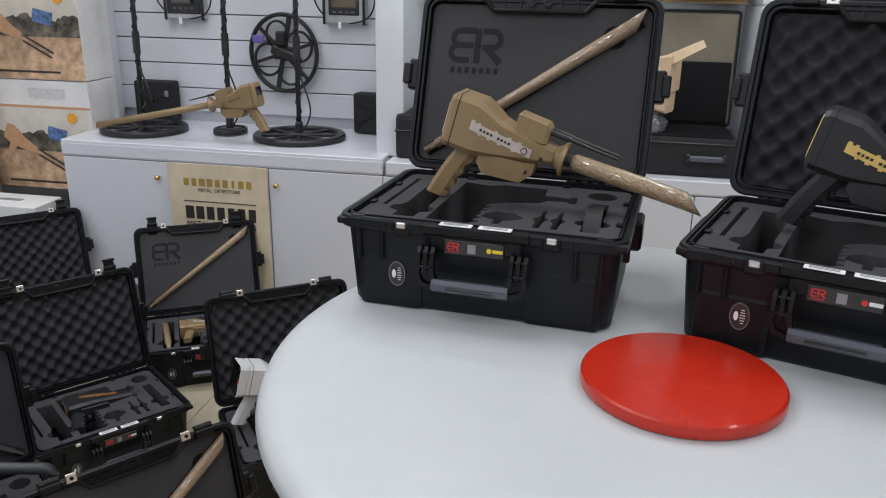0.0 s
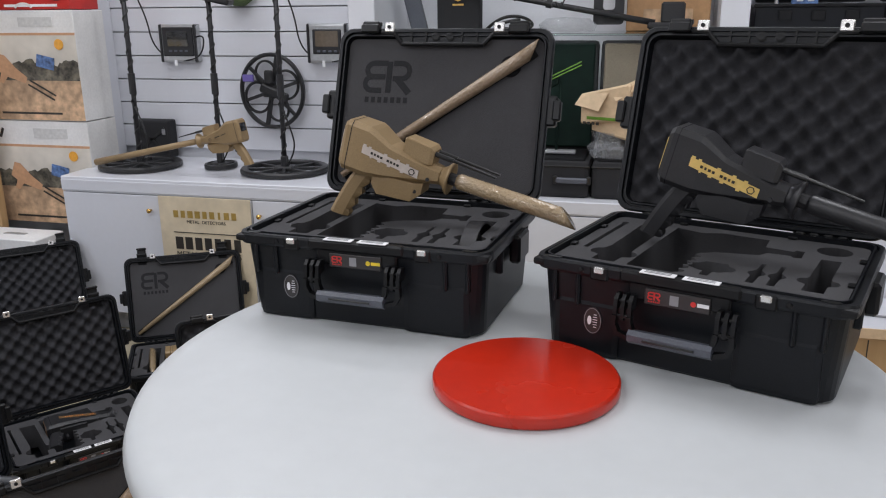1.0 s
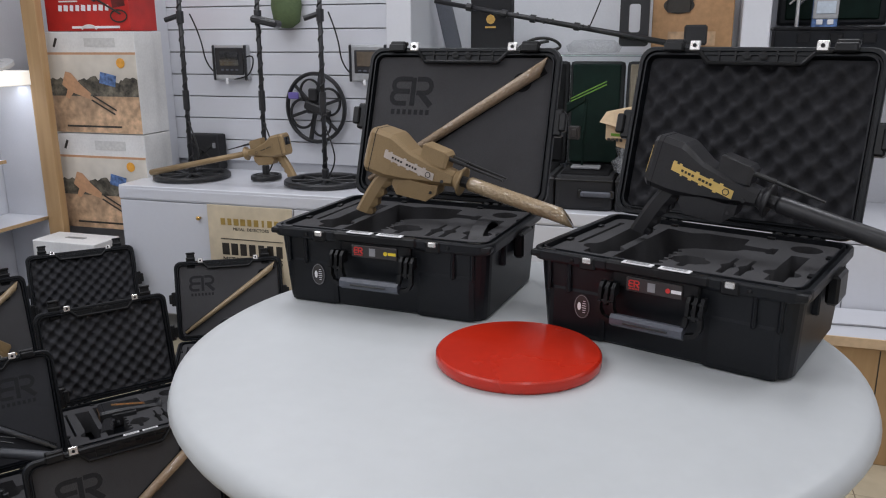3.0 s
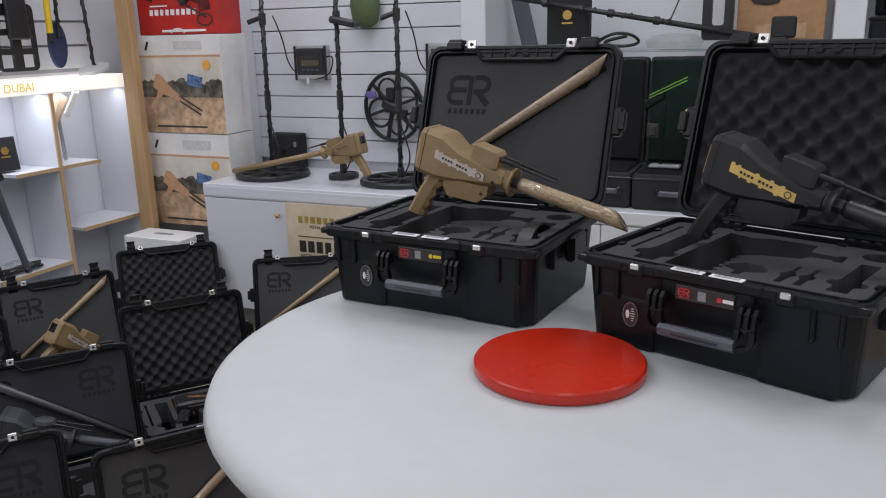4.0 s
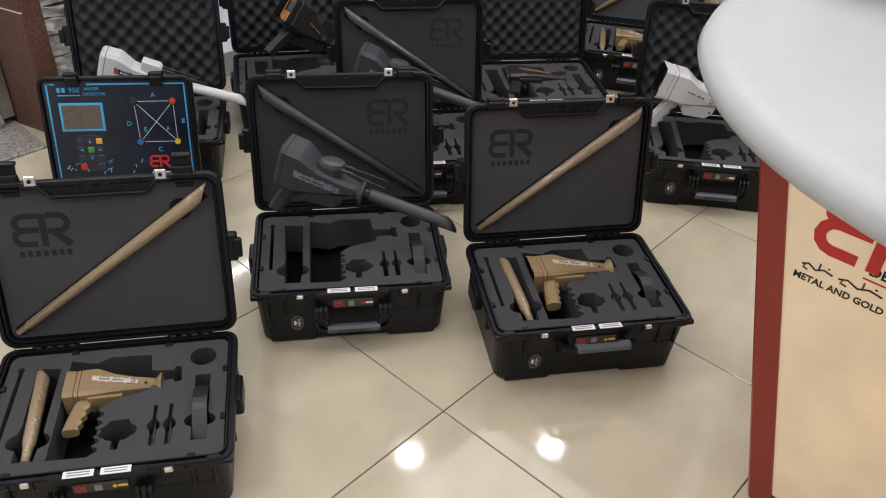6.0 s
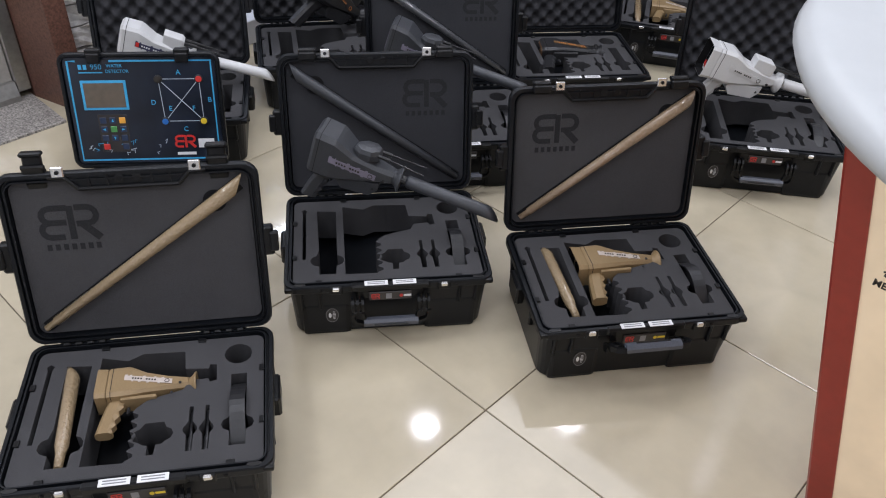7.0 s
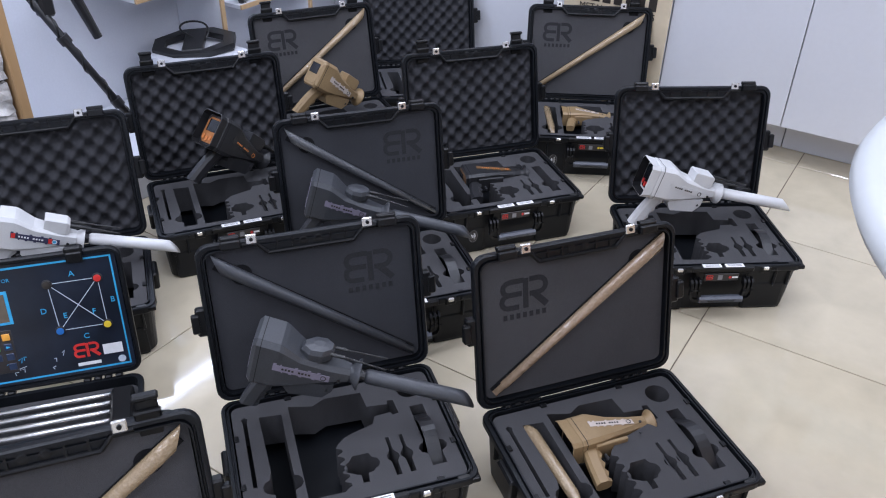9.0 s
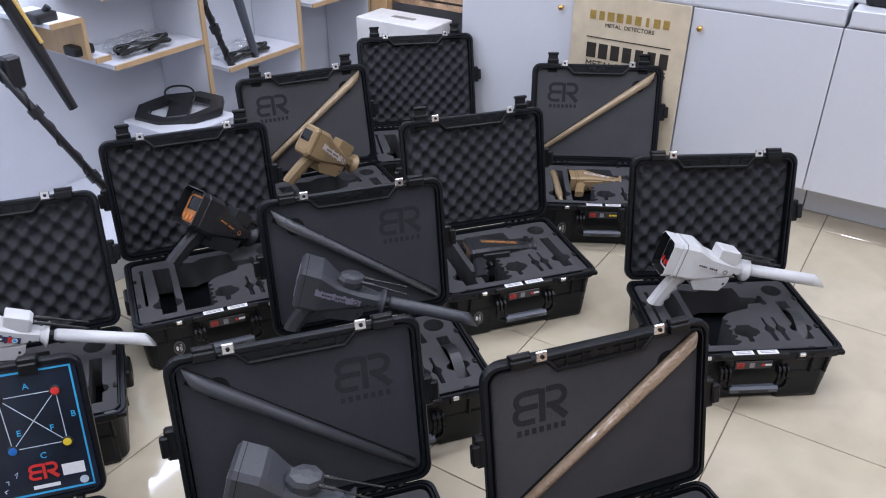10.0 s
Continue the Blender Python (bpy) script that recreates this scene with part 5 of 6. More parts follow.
for i in range(3):
    for j in range(4):
        if (i, j) == (1, 3):
            continue
        x, z = pu(0.20 + 0.065 * i, 0.585 + 0.085 * j)
        on_panel("key", box((x, -0.0016, z), (0.017, 0.002, 0.017), 0.001), keys.get((i, j), KEY_NAVY))
        if (i, j) in ((1, 0), (0, 1), (2, 1), (1, 2)):
            turn = {(1, 0): 90, (0, 1): 180, (2, 1): 0, (1, 2): 270}[(i, j)]
            tri = [(0.005 * math.cos(radians(turn + q)), 0.005 * math.sin(radians(turn + q))) for q in (0, 140, 220)]
            on_panel("arrow_print", placed(plate(tri, [], 0.0006, "arrow"), pose(x, -0.0032, z, 90)), CYAN)
x, z = pu(0.745, 0.80)
on_panel("logo_shape", mark(bmesh.new(), 0.058, pose(x, -0.0014, z, 90), 0.0008, False), RED_INK)
x, z = pu(0.745, 0.92)
on_panel("caption_bar", box((x, -0.0014, z), (0.052, 0.001, 0.008)), LABEL)
x, z = pu(0.89, 0.82)
on_panel("paper_label", box((x, -0.0018, z), (0.044, 0.001, 0.026)), LABEL)
x, z = pu(0.93, 0.925)
on_panel("badge_shape", lathe([(0.009, 0), (0.009, 0.001)], 16, m=pose(x, -0.001, z, 90)), PALE)
random.seed(9)
for k in range(16):
    u, v = 0.06 + 0.55 * random.random(), 0.80 + 0.14 * random.random()
    x, z = pu(u, v)
    on_panel("speckle_print", add_stroke(bmesh.new(), [(x, z), (x + 0.012 * (random.random() - 0.3), z + 0.014 * random.random()), (x + 0.02 * (random.random() - 0.3), z + 0.008)], 0.0016, 0.0004, PM), PALE if k % 3 else CYAN)
for s in (-0.115, 0.115):
    bm = add_box(box((s, -0.006, 0.328), (0.04, 0.022, 0.018), 0.004), (s, -0.016, 0.312), (0.036, 0.008, 0.026), 0.003)
    part("latch", bm, CASE_TRIM, wl)
for k in range(4):
    ob = tagged(part("probe_rod", rod((-0.17, 0.10 - 0.030 * k, 0.004), (0.185, 0.10 - 0.030 * k, 0.004), 0.0065, n=10), STEEL, None, "", True), "thin bright steel probe rod lying in the case", "rod", "probe rods")
    ob.matrix_basis = pose(-1.753, 0.595, G + WR - 0.014, 0, 0, 50)
ob = tagged(part("rod_clamp", box((0.165, 0.05, 0.004), (0.05, 0.12, 0.03), 0.006), CASE_TRIM), "black plastic rod holder in the case", "clamp")
ob.matrix_basis = pose(-1.753, 0.595, G + WR - 0.014, 0, 0, 50)


# ---- metal detectors on the counter and display wall ----
def coil_disc(bm, m, rx, ry, h=0.02, w=0.18, spokes=4):
    """A search coil: a thick oval rim with a hub and spokes."""
    n = 40
    ringv = []
    for k in range(n):
        a = 2 * math.pi * k / n
        c, s = math.cos(a), math.sin(a)
        ringv.append([bm.verts.new(m @ Vector((rx * f * c, ry * f * s, z))) for f, z in ((1, 0), (1.0, h * 0.7), (0.97, h), (1 - w + 0.03, h), (1 - w, h * 0.7), (1 - w, 0))])
    for k in range(n):
        a, b = ringv[k], ringv[(k + 1) % n]
        for j in range(6):
            bm.faces.new((a[j], b[j], b[(j + 1) % 6], a[(j + 1) % 6]))
    for k in range(spokes):
        a = math.pi * k / spokes + 0.3
        p = Vector((rx * 0.9 * math.cos(a), ry * 0.9 * math.sin(a), h * 0.45))
        add_box(bm, (0, 0, 0), (2 * p.length, 0.016 + 0.006 * (k % 2), h * 0.7), 0.002, m @ Matrix.Translation((0, 0, h * 0.45)) @ pose(0, 0, 0, 0, 0, math.degrees(math.atan2(p.y, p.x))))
    if spokes:
        add_box(bm, (0, 0, h * 0.6), (0.10, 0.06, h), 0.006, m)
    return bm


def wrapped_pole(parent, a, b, r=0.010, turns=9):
    part("pole", rod(a, b, r, n=10), BLACK, parent, "", True)
    a, b = Vector(a), Vector(b)
    ax = (b - a).normalized()
    u = ax.orthogonal().normalized()
    v = ax.cross(u)
    pts = [a + (b - a) * (k / (turns * 5)) + (u * math.cos(k * 1.2566) + v * math.sin(k * 1.2566)) * (r + 0.003) for k in range(turns * 5 + 1)]
    hung(pts, "cable", 0.0042, ROD, parent, n=2)


def standing_detector(x, y, z, rx, ry, label, head=True, stub=True):
    ob = thing("metal_detector", pose(x, y, z), label=label, category="metal detector", group="metal detectors on the counter")
    part("search_coil", coil_disc(bmesh.new(), Matrix(), rx, ry, 0.022), COIL, ob)
    part("coil_joint", box((0, 0, 0.045), (0.03, 0.035, 0.06), 0.006), BLACK, ob)
    wrapped_pole(ob, (0, 0, 0.05), (0.01, 0.0, 1.15), 0.0115, 14)
    part("pole_clamp", rod((0.002, 0, 0.36), (0.003, 0, 0.46), 0.017), BLACK, ob)
    part("pole_clamp", rod((0.007, 0, 0.80), (0.008, 0, 0.86), 0.019), BLACK, ob)
    if stub:
        part("hand_stub", rod((0.008, 0, 0.84), (-0.07, -0.02, 0.815), 0.013), BLACK, ob)
    hung([(0.02, -0.02, 0.03), (0.08, -0.03, 0.10), (0.05, -0.02, 0.22), (0.01, -0.01, 0.3)], "cable", 0.004, ROD, ob)
    return ob


standing_detector(-2.05, 3.52, 0.816, 0.205, 0.20, "black metal detector with an oval coil on the counter")
d2 = standing_detector(-1.632, 3.575, 0.816, 0.078, 0.090, "black metal detector with a small round coil on the counter", stub=False)
bm = add_box(bmesh.new(), (-0.10, -0.03, 0.80), (0.15, 0.07, 0.035), 0.010, pose(0, 0, 0, 0, 12))
part("control_head", bm, BLACK, d2, "grey control head on the pole")
standing_detector(-1.272, 3.545, 0.816, 0.215, 0.205, "black metal detector with a wide oval coil on the counter")


def monitor(x, screen, label):
    ob = thing("display_unit", pose(x, YN - 0.018, 1.408), label=label, category="display unit", group="display units")
    part("body", box((0, 0, 0), (0.212, 0.05, 0.19), 0.012, seg=2), SILVER, ob)
    part("bezel", box((0, -0.026, 0.008), (0.176 if screen is SCREEN else 0.150, 0.006, 0.145 if screen is SCREEN else 0.118), 0.004), BLACK, ob)
    part("screen", box((0, -0.030, 0.022), (0.12, 0.003, 0.075), 0.001), screen, ob)
    for k in range(4):
        part("button", box((-0.045 + 0.03 * k, -0.030, -0.038), (0.018, 0.004, 0.010), 0.002), GRIP, ob)
    for s in (-1, 1):
        part("side_guard", box((s * 0.098, -0.006, 0), (0.012, 0.06, 0.19), 0.005), BLACK, ob)
    part("tag", box((-0.02, -0.03, -0.098), (0.016, 0.002, 0.03), 0.001), LABEL, ob)
    hung([(0.10, -0.02, 0.03), (0.16, -0.04, 0.05), (0.15, -0.04, -0.03), (0.10, -0.03, -0.08), (0.02, -0.02, -0.088)], "cable", 0.004, ROD, ob)
    hung([(-0.09, -0.02, -0.06), (-0.14, -0.04, -0.02), (-0.15, -0.06, 0.15), (-0.18, -0.10, 0.26)], "cable", 0.004, ROD, ob)
    return ob


monitor(-1.948, SCREEN, "grey and black display unit hung on the slatted wall")
monitor(-1.128, LCD, "grey and black display unit with a pale screen on the wall")
wall_coil = thing("search_coil", pose(-1.440, YN - 0.03, 1.172), label="black spoked search coil hung on the slatted wall", category="search coil")
bm = coil_disc(bmesh.new(), pose(0, 0, 0, 90), 0.178, 0.192, 0.022, 0.10, 3)
part("rim", bm, COIL, wall_coil)
for a, rr in ((20, 0.07), (110, 0.06), (200, 0.075), (290, 0.06)):
    part("petal", coil_disc(bmesh.new(), pose(0.085 * math.cos(radians(a)), -0.004, 0.095 * math.sin(radians(a)), 90), rr, rr * 1.1, 0.016, 0.16, 0), COIL, wall_coil)
part("clip", box((-0.12, -0.028, 0.065), (0.06, 0.014, 0.036), 0.004), VIOLET, wall_coil, "violet cable clip")
part("mount", box((0.02, -0.028, 0.0), (0.16, 0.02, 0.045), 0.008, pose(0, 0, 0, 0, 20)), COIL, wall_coil)
part("mount", box((-0.005, -0.03, 0.07), (0.05, 0.02, 0.07), 0.008), COIL, wall_coil)

tan_long = make_detector(GOLD, GOLD, GOLD, "tan handheld detector propped on the white counter", tube=False)
tan_long.matrix_basis = pose(-1.375, 3.34, 1.040, 0, 0, 178) @ pose(0, 0, 0, 0, 12) @ Matrix.Scale(1.05, 4)
part("shaft", rod((0.235, 0, -0.008), (0.80, 0, -0.008), 0.013, 0.0155, 14), GOLD, tan_long, "long tan shaft", True)


def fabric_box(x, y, z, w, h, yaw, label):
    ob = thing("pouch", pose(x, y, z, 0, 0, yaw), label=label, category="pouch", group="black pouches")
    part("body", box((0, 0, h / 2), (w, 0.08, h), 0.012, seg=2), FABRIC, ob)
    for s in (-1, 1):
        part("strap", placed(box((0, 0, 0), (w * 0.95, 0.004, 0.014)), pose(0, -0.043, h / 2, 0, s * 36)), ROD, ob)
    part("buckle", box((w * 0.36, -0.044, h * 0.7), (0.02, 0.006, 0.03), 0.002), PRINT_GREY, ob)


fabric_box(-2.125, 3.79, 0.816, 0.21, 0.20, 0, "black fabric pouch standing on the white counter")
fabric_box(-0.965, 3.76, 0.816, 0.20, 0.19, -5, "black fabric pouch standing on the white counter")
cap = thing("cap", pose(-1.585, YN - 0.04, 1.70), label="olive green cap hung on the slatted wall", category="cap")
part("crown", lathe([(0.001, 0.13), (0.05, 0.12), (0.082, 0.08), (0.09, 0.0), (0.075, -0.08), (0.03, -0.11), (0.001, -0.112)], 18, m=Matrix.Diagonal((1, 0.45, 1, 1))), OLIVE, cap, "", True)
part("brim", box((0, -0.03, 0.1), (0.12, 0.06, 0.012), 0.005), OLIVE, cap)

# ---- display niche behind the table ----
glass_shelf = tagged(part("glass_shelf", box((-0.04, 3.52, 1.462), (1.46, 0.50, 0.008), 0.001), glass_material("green_glass", (0.78, 0.92, 0.86))), "clear glass shelf across the display niche", "shelf")
glass_shelf.visible_shadow = False


def soft_case(x, y, yaw, lining, label, w=0.42, lid_h=0.48, base=0.155, pocket=None):
    ob = thing("carrying_case", pose(x, y, 0.797, 0, 0, yaw), label=label, category="carrying case", group="carrying cases in the niche")
    part("base", box((0, 0, base / 2), (w, 0.30, base), 0.02, seg=2), FABRIC, ob)
    part("zip_band", box((0, 0, base - 0.022), (w + 0.004, 0.304, 0.010), 0.003), ROD, ob)
    part("tray", box((0, 0, base), (w - 0.04, 0.26, 0.02), 0.006), FOAM_DEEP, ob)
    lidm = pose(0, 0.145, base, -6)
    part("lid", box((0, 0.03, lid_h / 2), (w, 0.06, lid_h), 0.02, lidm, 2), FABRIC, ob)
    part("lining", box((0, -0.004, lid_h / 2), (w - 0.03, 0.02, lid_h - 0.03), 0.006, lidm), lining, ob)
    if pocket is not None:
        part("mesh_pocket", box((0, -0.018, lid_h * 0.30), (w - 0.05, 0.012, lid_h * 0.52), 0.004, lidm), pocket, ob, "dark mesh pocket")
    h = part("carry_handle", box((w * 0.22, -0.165, base * 0.5), (0.13, 0.014, 0.024), 0.006), GRIP, ob, "grey carrying handle")
    for s in (-1, 1):
        part("handle_bracket", box((w * 0.22 + s * 0.07, -0.156, base * 0.5), (0.018, 0.02, 0.034), 0.004), ROD, h)
    return ob


soft_case(0.428, 3.455, 0, KHAKI, "black carrying case with khaki lining, open in the niche", 0.43, pocket=FOAM_DEEP)
soft_case(0.078, 3.455, 0, GREENGLASS, "black carrying case with dark green lining, open in the niche", 0.25)
soft_case(-0.268, 3.47, 0, FOAM_DEEP, "black carrying case standing open in the niche", 0.43)
soft_bag = thing("carrying_case", pose(-0.635, 3.46, 0.797), label="small closed black carrying case on the white counter", category="carrying case", group="carrying cases in the niche")
part("body", box((0, 0, 0.095), (0.24, 0.28, 0.19), 0.022, seg=2), FABRIC, soft_bag)
part("zip_band", box((0, 0, 0.12), (0.244, 0.284, 0.010), 0.003), ROD, soft_bag)
tan_box = thing("tan_device", pose(0.275, 3.40, 0.962, 0, 0, -24), label="pale tan device set in its open carrying case", category="device")
part("body", loft([oct_ring(-0.105, 0.115, 0.12, 0.195, 0.06), oct_ring(-0.10, 0.125, 0.13, 0.20, 0.06), oct_ring(0.10, 0.15, 0.13, 0.235, 0.06), oct_ring(0.11, 0.14, 0.12, 0.235, 0.06)]), KRAFT, tan_box)
part("lower_body", loft([oct_ring(-0.06, 0.04, 0.09, 0.13, 0.1), oct_ring(0.10, 0.10, 0.10, 0.13, 0.1)]), KRAFT, tan_box)
part("print_stripe", box((0.0, -0.0662, 0.165), (0.15, 0.003, 0.012), 0.001), LIME, tan_box, "green printed stripe")
for k in range(4):
    part("print_bar", box((-0.085 + 0.020 * k, -0.0662, 0.143), (0.012, 0.003, 0.012)), INK, tan_box)
flap = [(0.0, 0.0), (0.20, 0.075), (0.215, 0.045), (0.03, -0.045)]
part("flap", placed(plate(flap, [], 0.003, "flap"), pose(0.02, -0.055, 0.275, 62, -8, 4)), KRAFT, tan_box, "loose folded paper flap")
part("flap", placed(plate([(0, 0), (0.12, 0.02), (0.10, -0.06), (-0.02, -0.05)], [], 0.003, "flap"), pose(-0.10, -0.068, 0.262, 70, 4, -6)), KRAFT, tan_box)
wrap = loft([oct_ring(z, w1, w2, 0, 0.25) for z, w1, w2 in ((0.0, 0.15, 0.12), (0.035, 0.17, 0.13), (0.07, 0.12, 0.10), (0.105, 0.14, 0.11))])
for v in wrap.verts:
    v.co += noise.noise_vector(v.co * 30) * 0.008
part("film_wrap", placed(wrap, pose(0.0, 0, 0.002, 0, -90)), CLEAR, tan_box, "clear plastic wrapping")
lime = thing("lime_rod_set", pose(0.06, 3.46, 1.24), label="dark device with lime green rods in its case", category="device")
for k in range(2):
    part("rod", rod((-0.07, -0.02, 0.02 + 0.012 * k), (0.085, -0.02, 0.095 + 0.014 * k), 0.0026), LIME, lime)
part("core", loft([oct_ring(-0.085, 0.05, 0.05, -0.01, 0.2), oct_ring(-0.01, 0.03, 0.04, 0.03, 0.2)]), GREENGLASS, lime)
part("stem", rod((0.0, -0.01, 0.03), (-0.01, -0.02, -0.262), 0.006), GREENGLASS, lime)
part("stand", box((0.01, -0.03, -0.268), (0.13, 0.06, 0.012), 0.003), PRINT_GREY, lime)
part("clip", add_box(box((-0.045, -0.04, -0.115), (0.05, 0.03, 0.06), 0.004), (-0.045, -0.058, -0.115), (0.025, 0.01, 0.04), 0.003), PLATE, lime)

dark_slab = tagged(part("folded_stand", box((-0.65, 3.60, 1.70), (0.075, 0.03, 0.50), 0.008, Matrix.Translation((-0.65, 3.56, 1.70)) @ pose(0, 0, 0, 0, -14) @ Matrix.Translation((0.65, -3.56, -1.70)), 2), GRIP), "dark grey folded stand leaning on the glass shelf", "stand")
emblem_box = thing("boxed_item", pose(-0.405, 3.58, 1.467), label="black box with a small gold emblem", category="box")
part("body", box((0, 0, 0.12), (0.19, 0.07, 0.24), 0.004), FABRIC, emblem_box)
part("emblem_shape", lathe([(0.022, 0), (0.022, 0.002)], 8, m=pose(0, -0.036, 0.15, 90)), BRASS, emblem_box)
part("caption_bar", box((0, -0.036, 0.115), (0.05, 0.002, 0.008)), BRASS, emblem_box)
hung([(-0.26, 3.45, 1.48), (-0.20, 3.40, 1.53), (-0.10, 3.42, 1.535), (-0.05, 3.46, 1.49), (-0.14, 3.40, 1.475), (-0.24, 3.43, 1.50), (-0.12, 3.47, 1.52)], "coiled_cable", 0.007, ROD)
tagged(bpy.data.objects["coiled_cable"], "coiled black cable lying on the glass shelf", "cable")
bag = tagged(part("plastic_bag", lathe([(0.02, 0), (0.10, 0.004), (0.11, 0.03), (0.08, 0.055), (0.02, 0.06)], 14, m=pose(0.08, 3.46, 1.467) @ Matrix.Diagonal((1.1, 0.6, 1, 1))), CLEAR), "clear plastic bag of parts on the glass shelf", "bag")
rod_det = thing("metal_detector", label="long black detector rod lying across the glass shelf", category="metal detector")
part("shaft", rod((-0.66, 3.50, 1.70), (0.43, 3.53, 1.502), 0.010, 0.013), BLACK, rod_det, "", True)
for t in (0.15, 0.3, 0.42, 0.6):
    p = Vector((-0.66, 3.50, 1.70)).lerp(Vector((0.43, 3.53, 1.502)), t)
    part("collar", rod(p - Vector((0.012, 0, -0.002)), p + Vector((0.012, 0, -0.002)), 0.018), BLACK, rod_det)
part("hand_grip", placed(plate(round_rect(0.125, 0.24, 0.016, 3), [round_rect(0.05, 0.12, 0.012, 3)], 0.035, "grip"), pose(0.24, 3.545, 1.615, 90)), BLACK, rod_det)
hung([(0.05, 3.50, 1.575), (0.07, 3.50, 1.62), (0.10, 3.50, 1.70), (0.14, 3.50, 1.80), (0.16, 3.52, 1.95)], "cable", 0.003, ROD, rod_det)
for k in range(3):
    p = Vector((-0.30 + 0.16 * k, 3.51, 1.635 - 0.029 * k))
    hung([p + Vector((0.05 * q / 6 - 0.03, 0.013 * math.cos(q * 2), 0.016 * math.sin(q * 2))) for q in range(9)], "cable", 0.0035, ROD, rod_det)
part("cuff", box((0.50, 3.53, 1.542), (0.095, 0.05, 0.085), 0.008), BLACK, rod_det)
part("cuff_base", box((0.46, 3.53, 1.490), (0.12, 0.07, 0.028), 0.008), BLACK, rod_det)
carton_b = thing("carton", pose(0.482, 3.68, 1.467), label="brown cardboard box with a black line drawing", category="box")
part("body", box((0, 0, 0.2), (0.34, 0.14, 0.40), 0.003), BROWN_CARTON, carton_b)
part("drawing", coil_disc(bmesh.new(), pose(-0.06, -0.0715, 0.20, 90), 0.065, 0.035, 0.002, 0.22, 2), INK, carton_b)
part("drawing", placed(box((0, 0, 0), (0.18, 0.002, 0.008)), pose(0.03, -0.0715, 0.25, 0, -40)), INK, carton_b)
part("caption_bar", box((-0.05, -0.0715, 0.29), (0.13, 0.002, 0.02)), INK, carton_b)
part("drawing", box((0.0, -0.0715, 0.06), (0.2, 0.002, 0.06)), SAND, carton_b)

# far shelf beyond the upright
far_shelf = tagged(part("display_shelf", box((1.30, 3.55, 1.455), (1.02, 0.5, 0.025), 0.002), LAMINATE), "white display shelf above the low counter", "shelf")
for x in (1.045, 1.53):
    ob = thing("equipment_case", pose(x, 3.60, 1.4675, 0, 0, -2), label="small open black case on the white display shelf", category="equipment case")
    part("body", box((0, 0, 0.048), (0.46, 0.28, 0.096), 0.010, seg=2), CASE, ob)
    part("rim", box((0, 0, 0.097), (0.475, 0.295, 0.014), 0.005), CASE_TRIM, ob)
    part("lid", box((0, 0.15, 0.26), (0.43, 0.04, 0.30), 0.014, None, 2), CASE, ob)
    part("lid_lining", box((0, 0.128, 0.26), (0.37, 0.01, 0.25), 0.006), GREENGLASS, ob)
    for s in (-0.12, 0.0, 0.12):
        part("latch", box((s, -0.145, 0.06), (0.05, 0.012, 0.04), 0.004), CASE_TRIM, ob)
    for s in (-0.1, -0.06):
        part("probe_rod", rod((s - 0.07, 0.118, 0.20), (s + 0.05, 0.118, 0.32), 0.006), STEEL, ob)
for x, z, s in ((1.005, 1.566, 0.82), (0.90, 1.70, 0.6)):
    ob = thing("display_unit", pose(x, 3.58, z), label="small blue and white handheld display unit", category="display unit")
    part("body", box((0, 0, 0.07 * s), (0.12 * s, 0.03, 0.15 * s), 0.008, seg=2), BLUE_PRINT, ob)
    part("faceplate", box((0, -0.016, 0.095 * s), (0.118 * s, 0.006, 0.10 * s), 0.004), SILVER, ob)
    part("screen", box((0, -0.020, 0.10 * s), (0.09 * s, 0.004, 0.06 * s), 0.002), PALE, ob)
    for i in range(2):
        part("button", box((-0.025 * s + 0.05 * s * i, -0.017, 0.03 * s), (0.03 * s, 0.004, 0.025 * s), 0.002), LABEL, ob)
    if s < 0.7:
        part("stand", rod((0, 0, 0.0), (0, 0, -0.15), 0.008), STEEL, ob)

# wooden bench at the far side of the table
bench = thing("wooden_bench", pose(1.55, 3.05, G), label="low pale wooden bench with a white top", category="bench")
part("top", box((0, 0.006, 0.488), (1.30, 0.348, 0.036), 0.003), LAMINATE, bench)
part("edge_strip", box((0, -0.171, 0.488), (1.30, 0.006, 0.038), 0.001), KRAFT, bench, "tan edge strip")
part("body", box((0, 0.01, 0.231), (1.27, 0.32, 0.462), 0.003), WOOD, bench)
for x in (-0.32, 0.32):
    part("panel_joint", box((x, -0.1505, 0.231), (0.004, 0.002, 0.45)), INK, bench)
hung([(0.95, 2.98, 0.478), (1.15, 3.02, 0.479), (1.4, 2.99, 0.479), (1.7, 3.03, 0.479), (2.1, 3.0, 0.478)], "power_cable", 0.004, PRINT_GREY)
tagged(bpy.data.objects["power_cable"], "thin grey cable lying along the bench top", "cable")


# ---- things on and before the shelf unit ----
def manual_box(y, z, h, w, label):
    ob = thing("boxed_item", pose(-3.08, y, z, 0, 0, 82), label=label, category="box", group="black emblem boxes")
    part("body", box((0, 0, h / 2), (w, 0.07, h), 0.004, pose(0, 0, 0, -7)), FABRIC, ob)
    part("emblem_shape", placed(lathe([(0.022, 0), (0.022, 0.002)], 6, m=pose(0, -0.036, h * 0.6, 90)), pose(0, 0, 0, -7)), BRASS, ob)
    part("caption_bar", placed(box((0, -0.036, h * 0.42), (0.05, 0.002, 0.008)), pose(0, 0, 0, -7)), BRASS, ob)


manual_box(2.13, 1.051, 0.19, 0.17, "black box with a gold emblem on a shelf")
manual_box(2.68, 0.926, 0.17, 0.13, "black box with a gold emblem on a shelf")


